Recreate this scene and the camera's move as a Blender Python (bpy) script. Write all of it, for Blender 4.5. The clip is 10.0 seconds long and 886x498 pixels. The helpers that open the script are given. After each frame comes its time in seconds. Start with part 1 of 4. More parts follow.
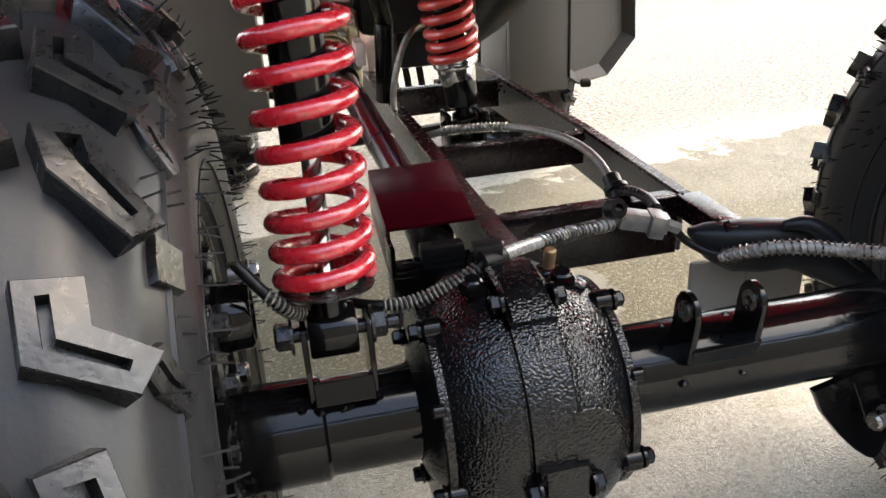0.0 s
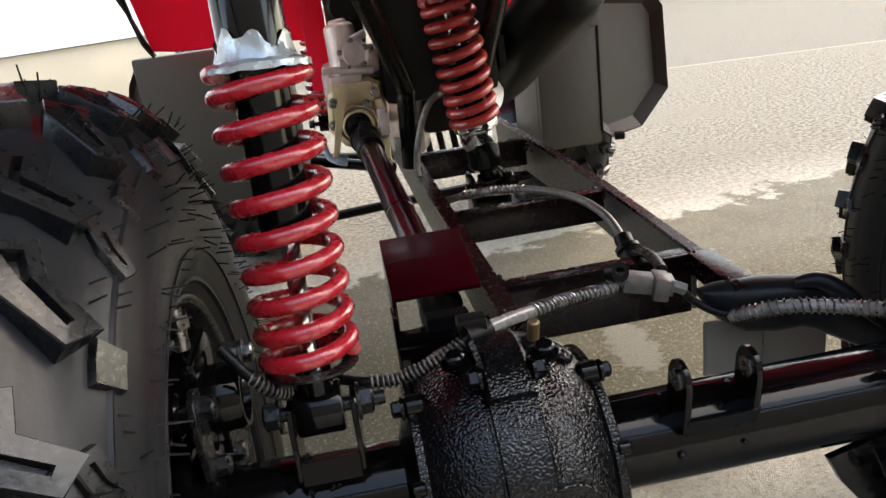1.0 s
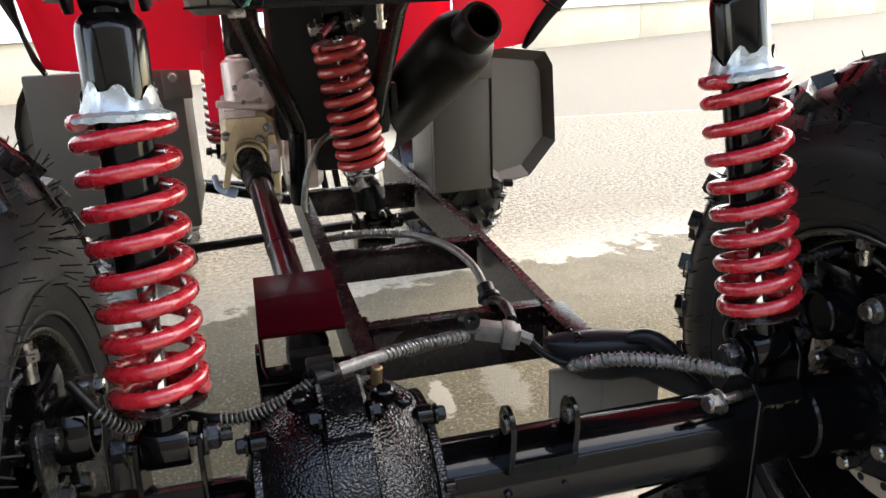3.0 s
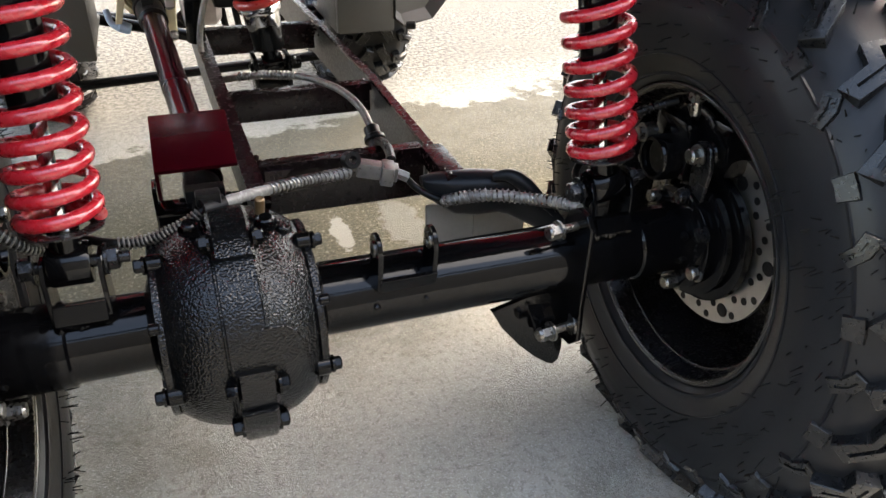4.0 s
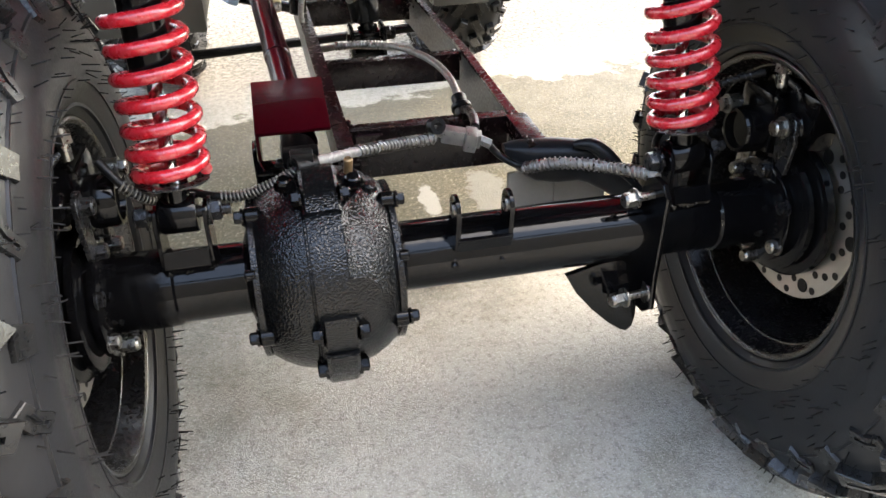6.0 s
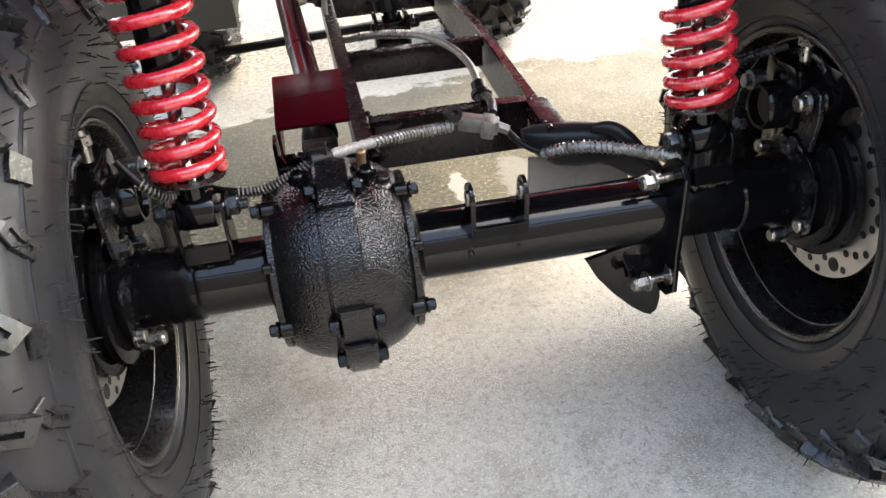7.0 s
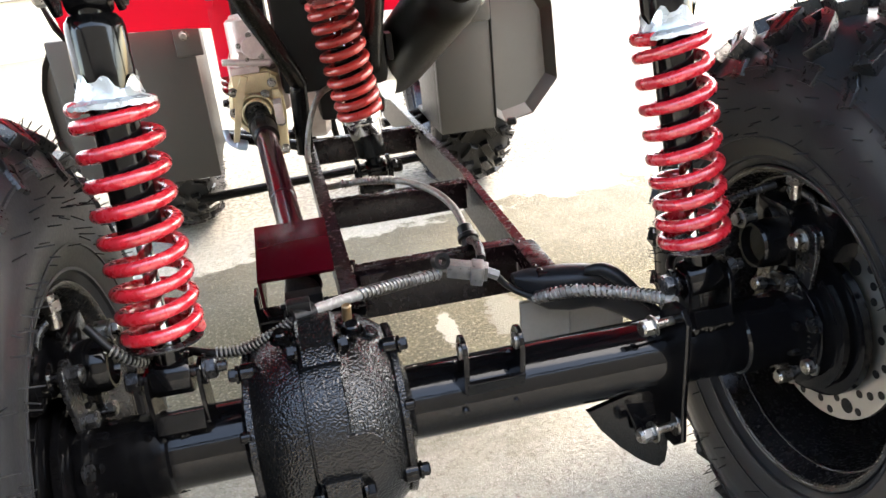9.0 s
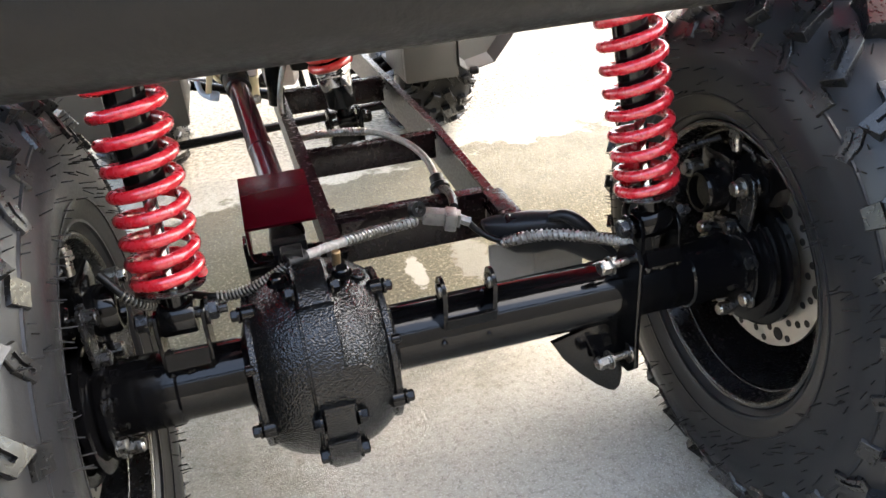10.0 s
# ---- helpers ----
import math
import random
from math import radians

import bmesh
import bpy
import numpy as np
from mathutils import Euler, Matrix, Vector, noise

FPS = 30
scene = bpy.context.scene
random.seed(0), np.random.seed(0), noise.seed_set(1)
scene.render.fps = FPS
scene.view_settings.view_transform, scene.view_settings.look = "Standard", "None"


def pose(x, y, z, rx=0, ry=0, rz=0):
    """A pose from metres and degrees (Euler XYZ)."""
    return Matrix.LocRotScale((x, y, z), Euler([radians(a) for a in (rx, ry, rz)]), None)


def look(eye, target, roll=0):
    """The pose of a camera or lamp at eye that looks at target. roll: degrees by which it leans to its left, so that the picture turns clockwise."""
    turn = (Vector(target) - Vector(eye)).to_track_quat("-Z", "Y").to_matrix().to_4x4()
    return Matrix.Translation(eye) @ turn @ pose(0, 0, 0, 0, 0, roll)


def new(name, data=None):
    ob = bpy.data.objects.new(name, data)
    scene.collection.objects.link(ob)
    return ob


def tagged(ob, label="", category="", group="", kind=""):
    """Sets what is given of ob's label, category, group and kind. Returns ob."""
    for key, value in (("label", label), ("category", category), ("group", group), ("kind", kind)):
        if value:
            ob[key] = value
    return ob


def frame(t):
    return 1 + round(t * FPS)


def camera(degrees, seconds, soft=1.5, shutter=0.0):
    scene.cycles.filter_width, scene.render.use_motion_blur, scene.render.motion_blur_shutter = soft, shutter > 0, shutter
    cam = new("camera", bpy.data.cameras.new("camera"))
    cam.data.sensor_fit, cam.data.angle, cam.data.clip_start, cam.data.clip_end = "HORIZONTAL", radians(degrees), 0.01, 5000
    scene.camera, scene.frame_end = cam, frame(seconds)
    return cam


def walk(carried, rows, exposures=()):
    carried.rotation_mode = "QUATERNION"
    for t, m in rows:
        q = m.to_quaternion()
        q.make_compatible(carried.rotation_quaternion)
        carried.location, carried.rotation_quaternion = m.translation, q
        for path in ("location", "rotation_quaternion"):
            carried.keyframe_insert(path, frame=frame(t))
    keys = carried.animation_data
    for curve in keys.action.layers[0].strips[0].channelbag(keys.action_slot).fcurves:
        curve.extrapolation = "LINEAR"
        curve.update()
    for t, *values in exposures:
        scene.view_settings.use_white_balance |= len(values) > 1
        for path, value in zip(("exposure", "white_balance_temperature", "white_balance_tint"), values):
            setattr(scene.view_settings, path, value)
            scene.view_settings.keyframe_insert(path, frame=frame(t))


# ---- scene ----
cam = camera(60.53, 10.0)
PATH = [
    (0, (-0.2319, -0.3862, 0.5510), (0.1314, 1.3928, -0.2875), -3.50),
    (0.5, (-0.2191, -0.3915, 0.5632), (0.0286, 1.4344, -0.2144), -5.97),
    (1, (-0.1810, -0.3963, 0.5629), (0.0307, 1.4647, -0.1383), -7.62),
    (1.5, (-0.1478, -0.3965, 0.5792), (0.1240, 1.4986, 0.0005), -8.02),
    (2, (-0.1482, -0.3960, 0.5878), (0.1417, 1.5148, 0.0731), -7.98),
    (2.2, (-0.1520, -0.3970, 0.5840), (0.1440, 1.5150, 0.0800), -7.50),
    (3.3, (-0.1440, -0.4640, 0.5900), (0.3360, 1.3200, -0.1770), -0.80),
    (3.5, (-0.1334, -0.4853, 0.6069), (0.3323, 1.2595, -0.2526), -1.34),
    (4, (-0.1334, -0.5055, 0.6112), (0.4657, 1.1049, -0.4124), 1.33),
    (4.5, (-0.1123, -0.5317, 0.6235), (0.6240, 0.9632, -0.4826), 3.91),
    (5, (-0.1144, -0.5277, 0.6293), (0.5821, 0.9923, -0.4683), 2.30),
    (5.5, (-0.1376, -0.5352, 0.6300), (0.3656, 1.0914, -0.4193), -0.01),
    (6, (-0.1304, -0.5384, 0.6166), (0.2263, 1.1075, -0.4622), -0.92),
    (6.2, (-0.1130, -0.5410, 0.6130), (0.2070, 1.0870, -0.5040), -1.40),
    (7.3, (-0.0990, -0.5430, 0.6230), (0.1210, 1.1240, -0.4590), -5.50),
    (7.5, (-0.0912, -0.5336, 0.6265), (0.1466, 1.1771, -0.3820), -6.07),
    (8, (-0.0898, -0.5118, 0.6338), (0.2183, 1.2696, -0.2216), -6.46),
    (8.5, (-0.0967, -0.5084, 0.6331), (0.2296, 1.2937, -0.1708), -6.12),
    (9, (-0.1026, -0.5088, 0.6193), (0.2219, 1.2913, -0.1898), -5.59),
    (9.5, (-0.1059, -0.5106, 0.6282), (0.2284, 1.2657, -0.2280), -5.07),
    (10, (-0.1306, -0.5560, 0.6498), (0.2782, 1.1556, -0.3007), -4.81),
]
walk(cam, [(t, look(eye, target, roll)) for t, eye, target, roll in PATH], [(0.0, 3.93, 8450, 10), (0.5, 3.58, 8450, 10), (1.0, 3.23, 8450, 10), (1.5, 3.53, 8450, 10), (2.0, 3.48, 8450, 10), (3.5, 3.68, 8250, 10), (4.5, 3.78, 8250, 10), (5.0, 3.48, 8250, 10), (5.5, 3.83, 8250, 10), (6.0, 4.23, 8250, 10), (7.5, 4.38, 8250, 10), (8.0, 4.28, 8250, 10), (8.5, 4.53, 8250, 10), (9.0, 4.48, 8250, 10), (9.5, 4.13, 8250, 10), (10.0, 4.33, 8250, 10)])

# ---- light ----
world = bpy.data.worlds.new("world")
scene.world = world
world.use_nodes = True
wn, wl = world.node_tree.nodes, world.node_tree.links
sky = wn.new("ShaderNodeTexSky")
sky.sky_type = "NISHITA"
sky.sun_disc = False
sky.sun_elevation, sky.sun_rotation = radians(53), radians(70)
sky.air_density, sky.dust_density, sky.ozone_density = 1.0, 1.6, 1.0
wn["Background"].inputs["Strength"].default_value = 0.15
wl.new(sky.outputs["Color"], wn["Background"].inputs["Color"])
sun = new("sun", bpy.data.lights.new("sun", "SUN"))
sun.data.energy, sun.data.angle, sun.data.color = 0.62, radians(85), (1.0, 0.97, 0.92)
sun.matrix_world = look((0.56, 0.21, 0.80), (0, 0, 0))

# ---- materials ----


def mat(name, base, rough, metal=0.0, other=None, scale=25.0, bump=0.05, fine=300.0, coat=0.0, spread=0.35, rvar=0.12, spec=0.5, detail=3.0):
    """A surface whose colour wanders between two tones, with fine relief and uneven gloss."""
    m = bpy.data.materials.new(name)
    m.use_nodes = True
    n, l = m.node_tree.nodes, m.node_tree.links
    b = n["Principled BSDF"]
    pos = n.new("ShaderNodeTexCoord")
    big = n.new("ShaderNodeTexNoise")
    big.inputs["Scale"].default_value, big.inputs["Detail"].default_value = scale, 5
    small = n.new("ShaderNodeTexNoise")
    small.inputs["Scale"].default_value, small.inputs["Detail"].default_value = fine, detail
    for t in (big, small):
        l.new(pos.outputs["Object"], t.inputs["Vector"])
    ramp = n.new("ShaderNodeValToRGB")
    ramp.color_ramp.elements[0].position, ramp.color_ramp.elements[1].position = 0.5 - spread / 2, 0.5 + spread / 2
    other = other or tuple(c * 0.72 for c in base)
    ramp.color_ramp.elements[0].color, ramp.color_ramp.elements[1].color = (*other, 1), (*base, 1)
    l.new(big.outputs["Fac"], ramp.inputs["Fac"])
    l.new(ramp.outputs["Color"], b.inputs["Base Color"])
    rng = n.new("ShaderNodeMapRange")
    rng.inputs["From Min"].default_value, rng.inputs["From Max"].default_value = 0.3, 0.7
    rng.inputs["To Min"].default_value, rng.inputs["To Max"].default_value = max(rough - rvar, 0.03), min(rough + rvar, 1)
    l.new(small.outputs["Fac"], rng.inputs["Value"])
    l.new(rng.outputs["Result"], b.inputs["Roughness"])
    b.inputs["Metallic"].default_value = metal
    b.inputs["Specular IOR Level"].default_value = spec
    b.inputs["Coat Weight"].default_value = coat
    b.inputs["Coat Roughness"].default_value = 0.12
    if bump:
        bp = n.new("ShaderNodeBump")
        bp.inputs["Strength"].default_value, bp.inputs["Distance"].default_value = bump, 0.002
        l.new(small.outputs["Fac"], bp.inputs["Height"])
        l.new(bp.outputs["Normal"], b.inputs["Normal"])
    return m


RUBBER = mat("rubber", (0.0104, 0.0108, 0.0121), 0.33, other=(0.0080, 0.0084, 0.0094), scale=14, bump=0.05, fine=420, spec=0.16, rvar=0.05)
LUG_RUBBER = mat("lug rubber", (0.0072, 0.0073, 0.0078), 0.30, other=(0.0032, 0.0035, 0.0041), scale=60, bump=0.12, fine=300, spec=0.30, rvar=0.06)
RIM_BLACK = mat("rim paint", (0.0058, 0.0058, 0.0063), 0.26, scale=20, bump=0.0, spec=0.34, rvar=0.04)
RIM_GLOSS = mat("rim lip paint", (0.006, 0.006, 0.0065), 0.22, scale=20, bump=0.0, spec=0.6, rvar=0.04)
GUARD_GREY = mat("galvanised plate", (0.17, 0.165, 0.15), 0.5, metal=0.2, other=(0.13, 0.126, 0.115), scale=12, bump=0.1, fine=300)
AXLE_BLACK = mat("axle paint", (0.0022, 0.0022, 0.0025), 0.11, scale=18, bump=0.04, fine=120, spec=0.18, rvar=0.05)
CAST_BLACK = mat("painted casting", (0.0022, 0.0024, 0.0028), 0.14, scale=30, bump=0.46, fine=640, spec=0.28, rvar=0.02, detail=0.5)
BLACK_PLASTIC = mat("black plastic", (0.0040, 0.0040, 0.0041), 0.40, scale=30, bump=0.10, fine=500, spec=0.17)
FRAME_BLACK = mat("satin black paint", (0.0022, 0.0022, 0.0024), 0.26, scale=12, bump=0.0, fine=500, spec=0.10, rvar=0.02)
GLOSS_BLACK = mat("gloss black paint", (0.0028, 0.0028, 0.0030), 0.12, scale=12, bump=0.0, spec=0.22, rvar=0.04)
GREY_PLASTIC = mat("grey plastic", (0.040, 0.038, 0.033), 0.44, other=(0.032, 0.030, 0.026), scale=6, bump=0.12, fine=700, spec=0.4)
FRAME_PAINT = mat("dark maroon paint", (0.0105, 0.0016, 0.0029), 0.26, other=(0.0055, 0.0014, 0.0021), scale=4, bump=0.0, fine=160, rvar=0.03, spec=0.22)
# Grey that stands for bright ground mirrored in the maroon web.
WEB_REFLECTION = mat("web reflection grey", (0.055, 0.052, 0.046), 0.42, other=(0.040, 0.037, 0.033), scale=9, bump=0.05, fine=300, spec=0.4)
MEMBER_PAINT = mat("brown-black paint", (0.0055, 0.0020, 0.0025), 0.26, other=(0.0035, 0.0016, 0.0018), scale=6, bump=0.0, fine=160, rvar=0.03, spec=0.20)
RED_PAINT = mat("deep red paint", (0.036, 0.0012, 0.0034), 0.24, other=(0.031, 0.0010, 0.003), scale=3, bump=0.0, fine=220, rvar=0.02, spec=0.14)
SHAFT_PAINT = mat("wine red paint", (0.014, 0.0010, 0.0026), 0.20, other=(0.009, 0.0008, 0.0018), scale=8, bump=0.0, fine=200, rvar=0.03, spec=0.35)
SPRING_RED = mat("spring coating", (0.330, 0.010, 0.018), 0.28, other=(0.280, 0.008, 0.014), scale=30, bump=0.05, fine=180, coat=0.5)
FENDER_RED = mat("fender plastic", (0.820, 0.004, 0.045), 0.40, other=(0.740, 0.003, 0.036), scale=5, bump=0.03, fine=300, spec=0.3)
# thin moulded plastic lets some daylight through
n, l = FENDER_RED.node_tree.nodes, FENDER_RED.node_tree.links
glow = n.new("ShaderNodeBsdfTranslucent")
glow.inputs["Color"].default_value = (0.80, 0.004, 0.040, 1)
both = n.new("ShaderNodeMixShader")
both.inputs[0].default_value = 0.20
l.new(n["Principled BSDF"].outputs[0], both.inputs[1])
l.new(glow.outputs[0], both.inputs[2])
l.new(both.outputs[0], n["Material Output"].inputs["Surface"])
CHROME = mat("chrome", (0.72, 0.72, 0.73), 0.12, metal=1.0, bump=0.0, scale=40, rvar=0.06)
ZINC = mat("zinc steel", (0.26, 0.25, 0.23), 0.32, metal=1.0, other=(0.14, 0.13, 0.12), scale=90, bump=0.15)
DARK_STEEL = mat("blackened steel", (0.020, 0.020, 0.021), 0.30, metal=0.6, other=(0.010, 0.010, 0.011), scale=90, bump=0.15)
# Pinkish tint puts the red bounced from the bodywork into the metal.
ALUMINIUM = mat("cast aluminium", (0.56, 0.49, 0.47), 0.42, metal=0.4, other=(0.40, 0.33, 0.32), scale=40, bump=0.3)
GOLD_CAST = mat("yellowed casting", (0.50, 0.41, 0.25), 0.5, metal=0.15, other=(0.36, 0.29, 0.18), scale=30, bump=0.4)
DISC_STEEL = mat("disc steel", (0.52, 0.50, 0.47), 0.36, metal=1.0, other=(0.44, 0.42, 0.39), scale=20, bump=0.0, rvar=0.04)
BRAID = mat("braided steel", (0.20, 0.192, 0.172), 0.36, metal=0.75, other=(0.11, 0.105, 0.094), scale=160, bump=0.5, fine=900)
SPRING_ORANGE = mat("orange-red spring coating", (0.300, 0.018, 0.016), 0.34, other=(0.25, 0.014, 0.013), scale=30, bump=0.05, fine=180, coat=0.3)
ALLOY = mat("pale cast alloy", (0.20, 0.19, 0.175), 0.38, metal=0.6, other=(0.13, 0.125, 0.115), scale=90, bump=0.15)
CLEAR_HOSE = mat("sleeve plastic", (0.23, 0.217, 0.196), 0.24, other=(0.14, 0.133, 0.119), scale=60, bump=0.1)
FILM_WRAP = mat("silver film", (0.42, 0.46, 0.47), 0.26, metal=0.4, other=(0.26, 0.29, 0.305), scale=60, bump=0.5, fine=90)
FLASH = mat("moulding flash", (0.009, 0.009, 0.0095), 0.8, scale=60, bump=0.0, spec=0.1)
BRASS = mat("brass", (0.20, 0.125, 0.062), 0.42, metal=0.7, scale=60)
GREEN_WIRE = mat("green wire", (0.10, 0.33, 0.26), 0.5, scale=60)
BLUE_PLASTIC = mat("blue-grey plastic", (0.24, 0.31, 0.40), 0.45, scale=30)
HUB_WHITE = mat("white plastic", (0.70, 0.69, 0.66), 0.45, scale=20)
WALL_BEIGE = mat("beige render", (0.36, 0.31, 0.235), 0.85, other=(0.30, 0.258, 0.196), scale=2.2, bump=0.4, fine=60)
WALL_GREY = mat("grey render", (0.20, 0.19, 0.17), 0.85, other=(0.16, 0.15, 0.135), scale=2.2, bump=0.4, fine=60)
WALL_WHITE = mat("white paint", (0.80, 0.81, 0.82), 0.7, other=(0.74, 0.75, 0.76), scale=1.5, bump=0.15, fine=40)
COPING = mat("pale blue coping", (0.66, 0.72, 0.78), 0.6, other=(0.60, 0.66, 0.72), scale=2.0, bump=0.1, fine=40)


def concrete():
    """Rough broom-finished concrete with a broad damp, dirty patch whose edge wanders."""
    m = bpy.data.materials.new("concrete ground")
    m.use_nodes = True
    n, l = m.node_tree.nodes, m.node_tree.links
    b = n["Principled BSDF"]
    pos = n.new("ShaderNodeTexCoord")

    def noise_node(scale, detail=4.0, rough=0.55):
        t = n.new("ShaderNodeTexNoise")
        t.inputs["Scale"].default_value, t.inputs["Detail"].default_value, t.inputs["Roughness"].default_value = scale, detail, rough
        l.new(pos.outputs["Object"], t.inputs["Vector"])
        return t.outputs["Fac"]

    def op(kind, a, c):
        t = n.new("ShaderNodeMath")
        t.operation = kind
        for k, v in enumerate((a, c)):
            if isinstance(v, (int, float)):
                t.inputs[k].default_value = v
            else:
                l.new(v, t.inputs[k])
        return t.outputs[0]

    def step(v, lo, hi):
        t = n.new("ShaderNodeMapRange")
        t.interpolation_type = "SMOOTHSTEP"
        t.inputs["From Min"].default_value, t.inputs["From Max"].default_value = lo, hi
        l.new(v, t.inputs["Value"])
        return t.outputs["Result"]

    def tone(fac, a, c):
        t = n.new("ShaderNodeMix")
        t.data_type = "RGBA"
        l.new(fac, t.inputs["Factor"])
        for k, v in ((6, a), (7, c)):
            if isinstance(v, tuple):
                t.inputs[k].default_value = (*v, 1)
            else:
                l.new(v, t.inputs[k])
        return t.outputs[2]

    sep = n.new("ShaderNodeSeparateXYZ")
    l.new(pos.outputs["Object"], sep.inputs[0])
    x, y = sep.outputs[0], sep.outputs[1]
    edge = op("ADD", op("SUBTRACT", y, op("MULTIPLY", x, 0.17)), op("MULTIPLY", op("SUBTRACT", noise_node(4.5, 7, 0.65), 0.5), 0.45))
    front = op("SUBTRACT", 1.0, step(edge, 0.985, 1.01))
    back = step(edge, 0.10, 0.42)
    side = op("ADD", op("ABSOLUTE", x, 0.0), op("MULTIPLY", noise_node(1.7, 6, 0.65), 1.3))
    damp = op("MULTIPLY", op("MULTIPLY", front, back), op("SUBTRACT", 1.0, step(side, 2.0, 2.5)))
    grain = noise_node(230, 6, 0.80)
    speck = noise_node(340, 4, 0.75)
    broad = noise_node(2.3, 8, 0.7)
    dry = tone(step(broad, 0.35, 0.65), (0.36, 0.348, 0.308), (0.45, 0.436, 0.394))
    dry = tone(step(noise_node(3.2, 9, 0.72), 0.50, 0.66), dry, (0.275, 0.261, 0.222))
    dry = tone(step(noise_node(14, 9, 0.8), 0.52, 0.70), dry, (0.270, 0.254, 0.214))
    dry = tone(step(noise_node(110, 6, 0.85), 0.34, 0.54), (0.225, 0.213, 0.184), dry)
    dry = tone(step(speck, 0.52, 0.66), dry, (0.56, 0.545, 0.495))
    # Beyond the bike the concrete is coloured darker to offset its strong light.
    far_dimmed = tone(step(noise_node(85, 5, 0.8), 0.42, 0.58), (0.070, 0.065, 0.053), (0.205, 0.192, 0.163))
    far_dimmed = tone(step(noise_node(1.6, 8, 0.7), 0.48, 0.68), far_dimmed, (0.140, 0.131, 0.109))
    far_dimmed = tone(op("MULTIPLY", step(op("ADD", y, op("MULTIPLY", x, 0.147)), 3.05, 3.06), 0.45), far_dimmed, (0.105, 0.101, 0.091))
    dry = tone(step(y, 0.7, 1.45), dry, far_dimmed)
    # Damp tones, taken darker still to stand for shade under the bike.
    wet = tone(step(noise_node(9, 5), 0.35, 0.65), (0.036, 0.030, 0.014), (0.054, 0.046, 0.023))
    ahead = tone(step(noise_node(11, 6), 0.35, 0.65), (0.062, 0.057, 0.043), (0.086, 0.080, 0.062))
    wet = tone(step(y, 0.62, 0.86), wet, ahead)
    wet = tone(step(noise_node(60, 7, 0.85), 0.46, 0.34), wet, (0.050, 0.044, 0.030))
    wet = tone(step(grain, 0.46, 0.66), wet, (0.108, 0.096, 0.062))
    wet = tone(step(noise_node(150, 4, 0.75), 0.54, 0.63), wet, (0.165, 0.148, 0.098))
    wet = tone(step(speck, 0.66, 0.72), wet, (0.34, 0.325, 0.28))
    wobble = op("MULTIPLY", op("SUBTRACT", noise_node(19, 6, 0.75), 0.5), 5.0)
    for px, py, rx, ry, pale in ((0.084, 0.558, 0.015, 0.055, (0.225, 0.214, 0.180)), (0.190, 0.560, 0.034, 0.075, (0.125, 0.117, 0.092))):
        dx = op("DIVIDE", op("SUBTRACT", x, px), rx)
        dy = op("DIVIDE", op("SUBTRACT", y, py), ry)
        d = op("ADD", op("ADD", op("MULTIPLY", dx, dx), op("MULTIPLY", dy, dy)), wobble)
        wet = tone(step(d, 1.25, 0.75), wet, pale)
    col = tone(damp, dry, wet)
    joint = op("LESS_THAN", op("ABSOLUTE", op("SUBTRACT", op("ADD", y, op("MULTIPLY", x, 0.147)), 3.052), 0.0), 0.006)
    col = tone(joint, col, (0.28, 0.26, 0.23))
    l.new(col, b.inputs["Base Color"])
    r = op("SUBTRACT", 0.90, op("MULTIPLY", damp, 0.18))
    b.inputs["Specular IOR Level"].default_value = 0.22
    l.new(r, b.inputs["Roughness"])
    bp = n.new("ShaderNodeBump")
    bp.inputs["Strength"].default_value, bp.inputs["Distance"].default_value = 1.0, 0.006
    l.new(op("ADD", grain, op("MULTIPLY", speck, 0.5)), bp.inputs["Height"])
    l.new(bp.outputs["Normal"], b.inputs["Normal"])
    return m


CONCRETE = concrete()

# ---- building blocks ----


def part(name, bm, material, parent=None, label="", flat=40):
    """Links a bmesh as one mesh object, smooth but for edges sharper than flat degrees."""
    me = bpy.data.meshes.new(name)
    bmesh.ops.recalc_face_normals(bm, faces=bm.faces)
    bm.to_mesh(me)
    bm.free()
    me.polygons.foreach_set("use_smooth", [True] * len(me.polygons))
    me.set_sharp_from_angle(angle=radians(flat))
    me.materials.append(material)
    ob = new(name, me)
    if parent:
        ob.parent = parent
    if label:
        ob["label"] = label
    return ob


def mesh():
    return bmesh.new()


def box(bm, x0, x1, y0, y1, z0, z1, bevel=0.0015, m=None):
    made = bmesh.ops.create_cube(bm, size=1.0, matrix=Matrix.LocRotScale(((x0 + x1) / 2, (y0 + y1) / 2, (z0 + z1) / 2), None, (abs(x1 - x0), abs(y1 - y0), abs(z1 - z0))))
    vs = made["verts"]
    if bevel:
        es = list({e for v in vs for e in v.link_edges})
        vs = bmesh.ops.bevel(bm, geom=es, offset=bevel, segments=2, profile=0.6, affect="EDGES")["verts"]
    if m is not None:
        bmesh.ops.transform(bm, matrix=m, verts=list({v for v in vs if v.is_valid}))
    return bm


def frame_of(way):
    way = Vector(way).normalized()
    side = way.orthogonal().normalized()
    return side, way.cross(side)


def rings(bm, loops, closed=False, caps=True):
    """Skins loops of equal length."""
    rows = [[bm.verts.new(p) for p in loop] for loop in loops]
    n = len(rows[0])
    pairs = list(zip(rows, rows[1:])) + ([(rows[-1], rows[0])] if closed else [])
    for a, b in pairs:
        for i in range(n):
            bm.faces.new((a[i], a[(i + 1) % n], b[(i + 1) % n], b[i]))
    if caps and not closed:
        bm.faces.new(rows[0][::-1])
        bm.faces.new(rows[-1])
    return bm


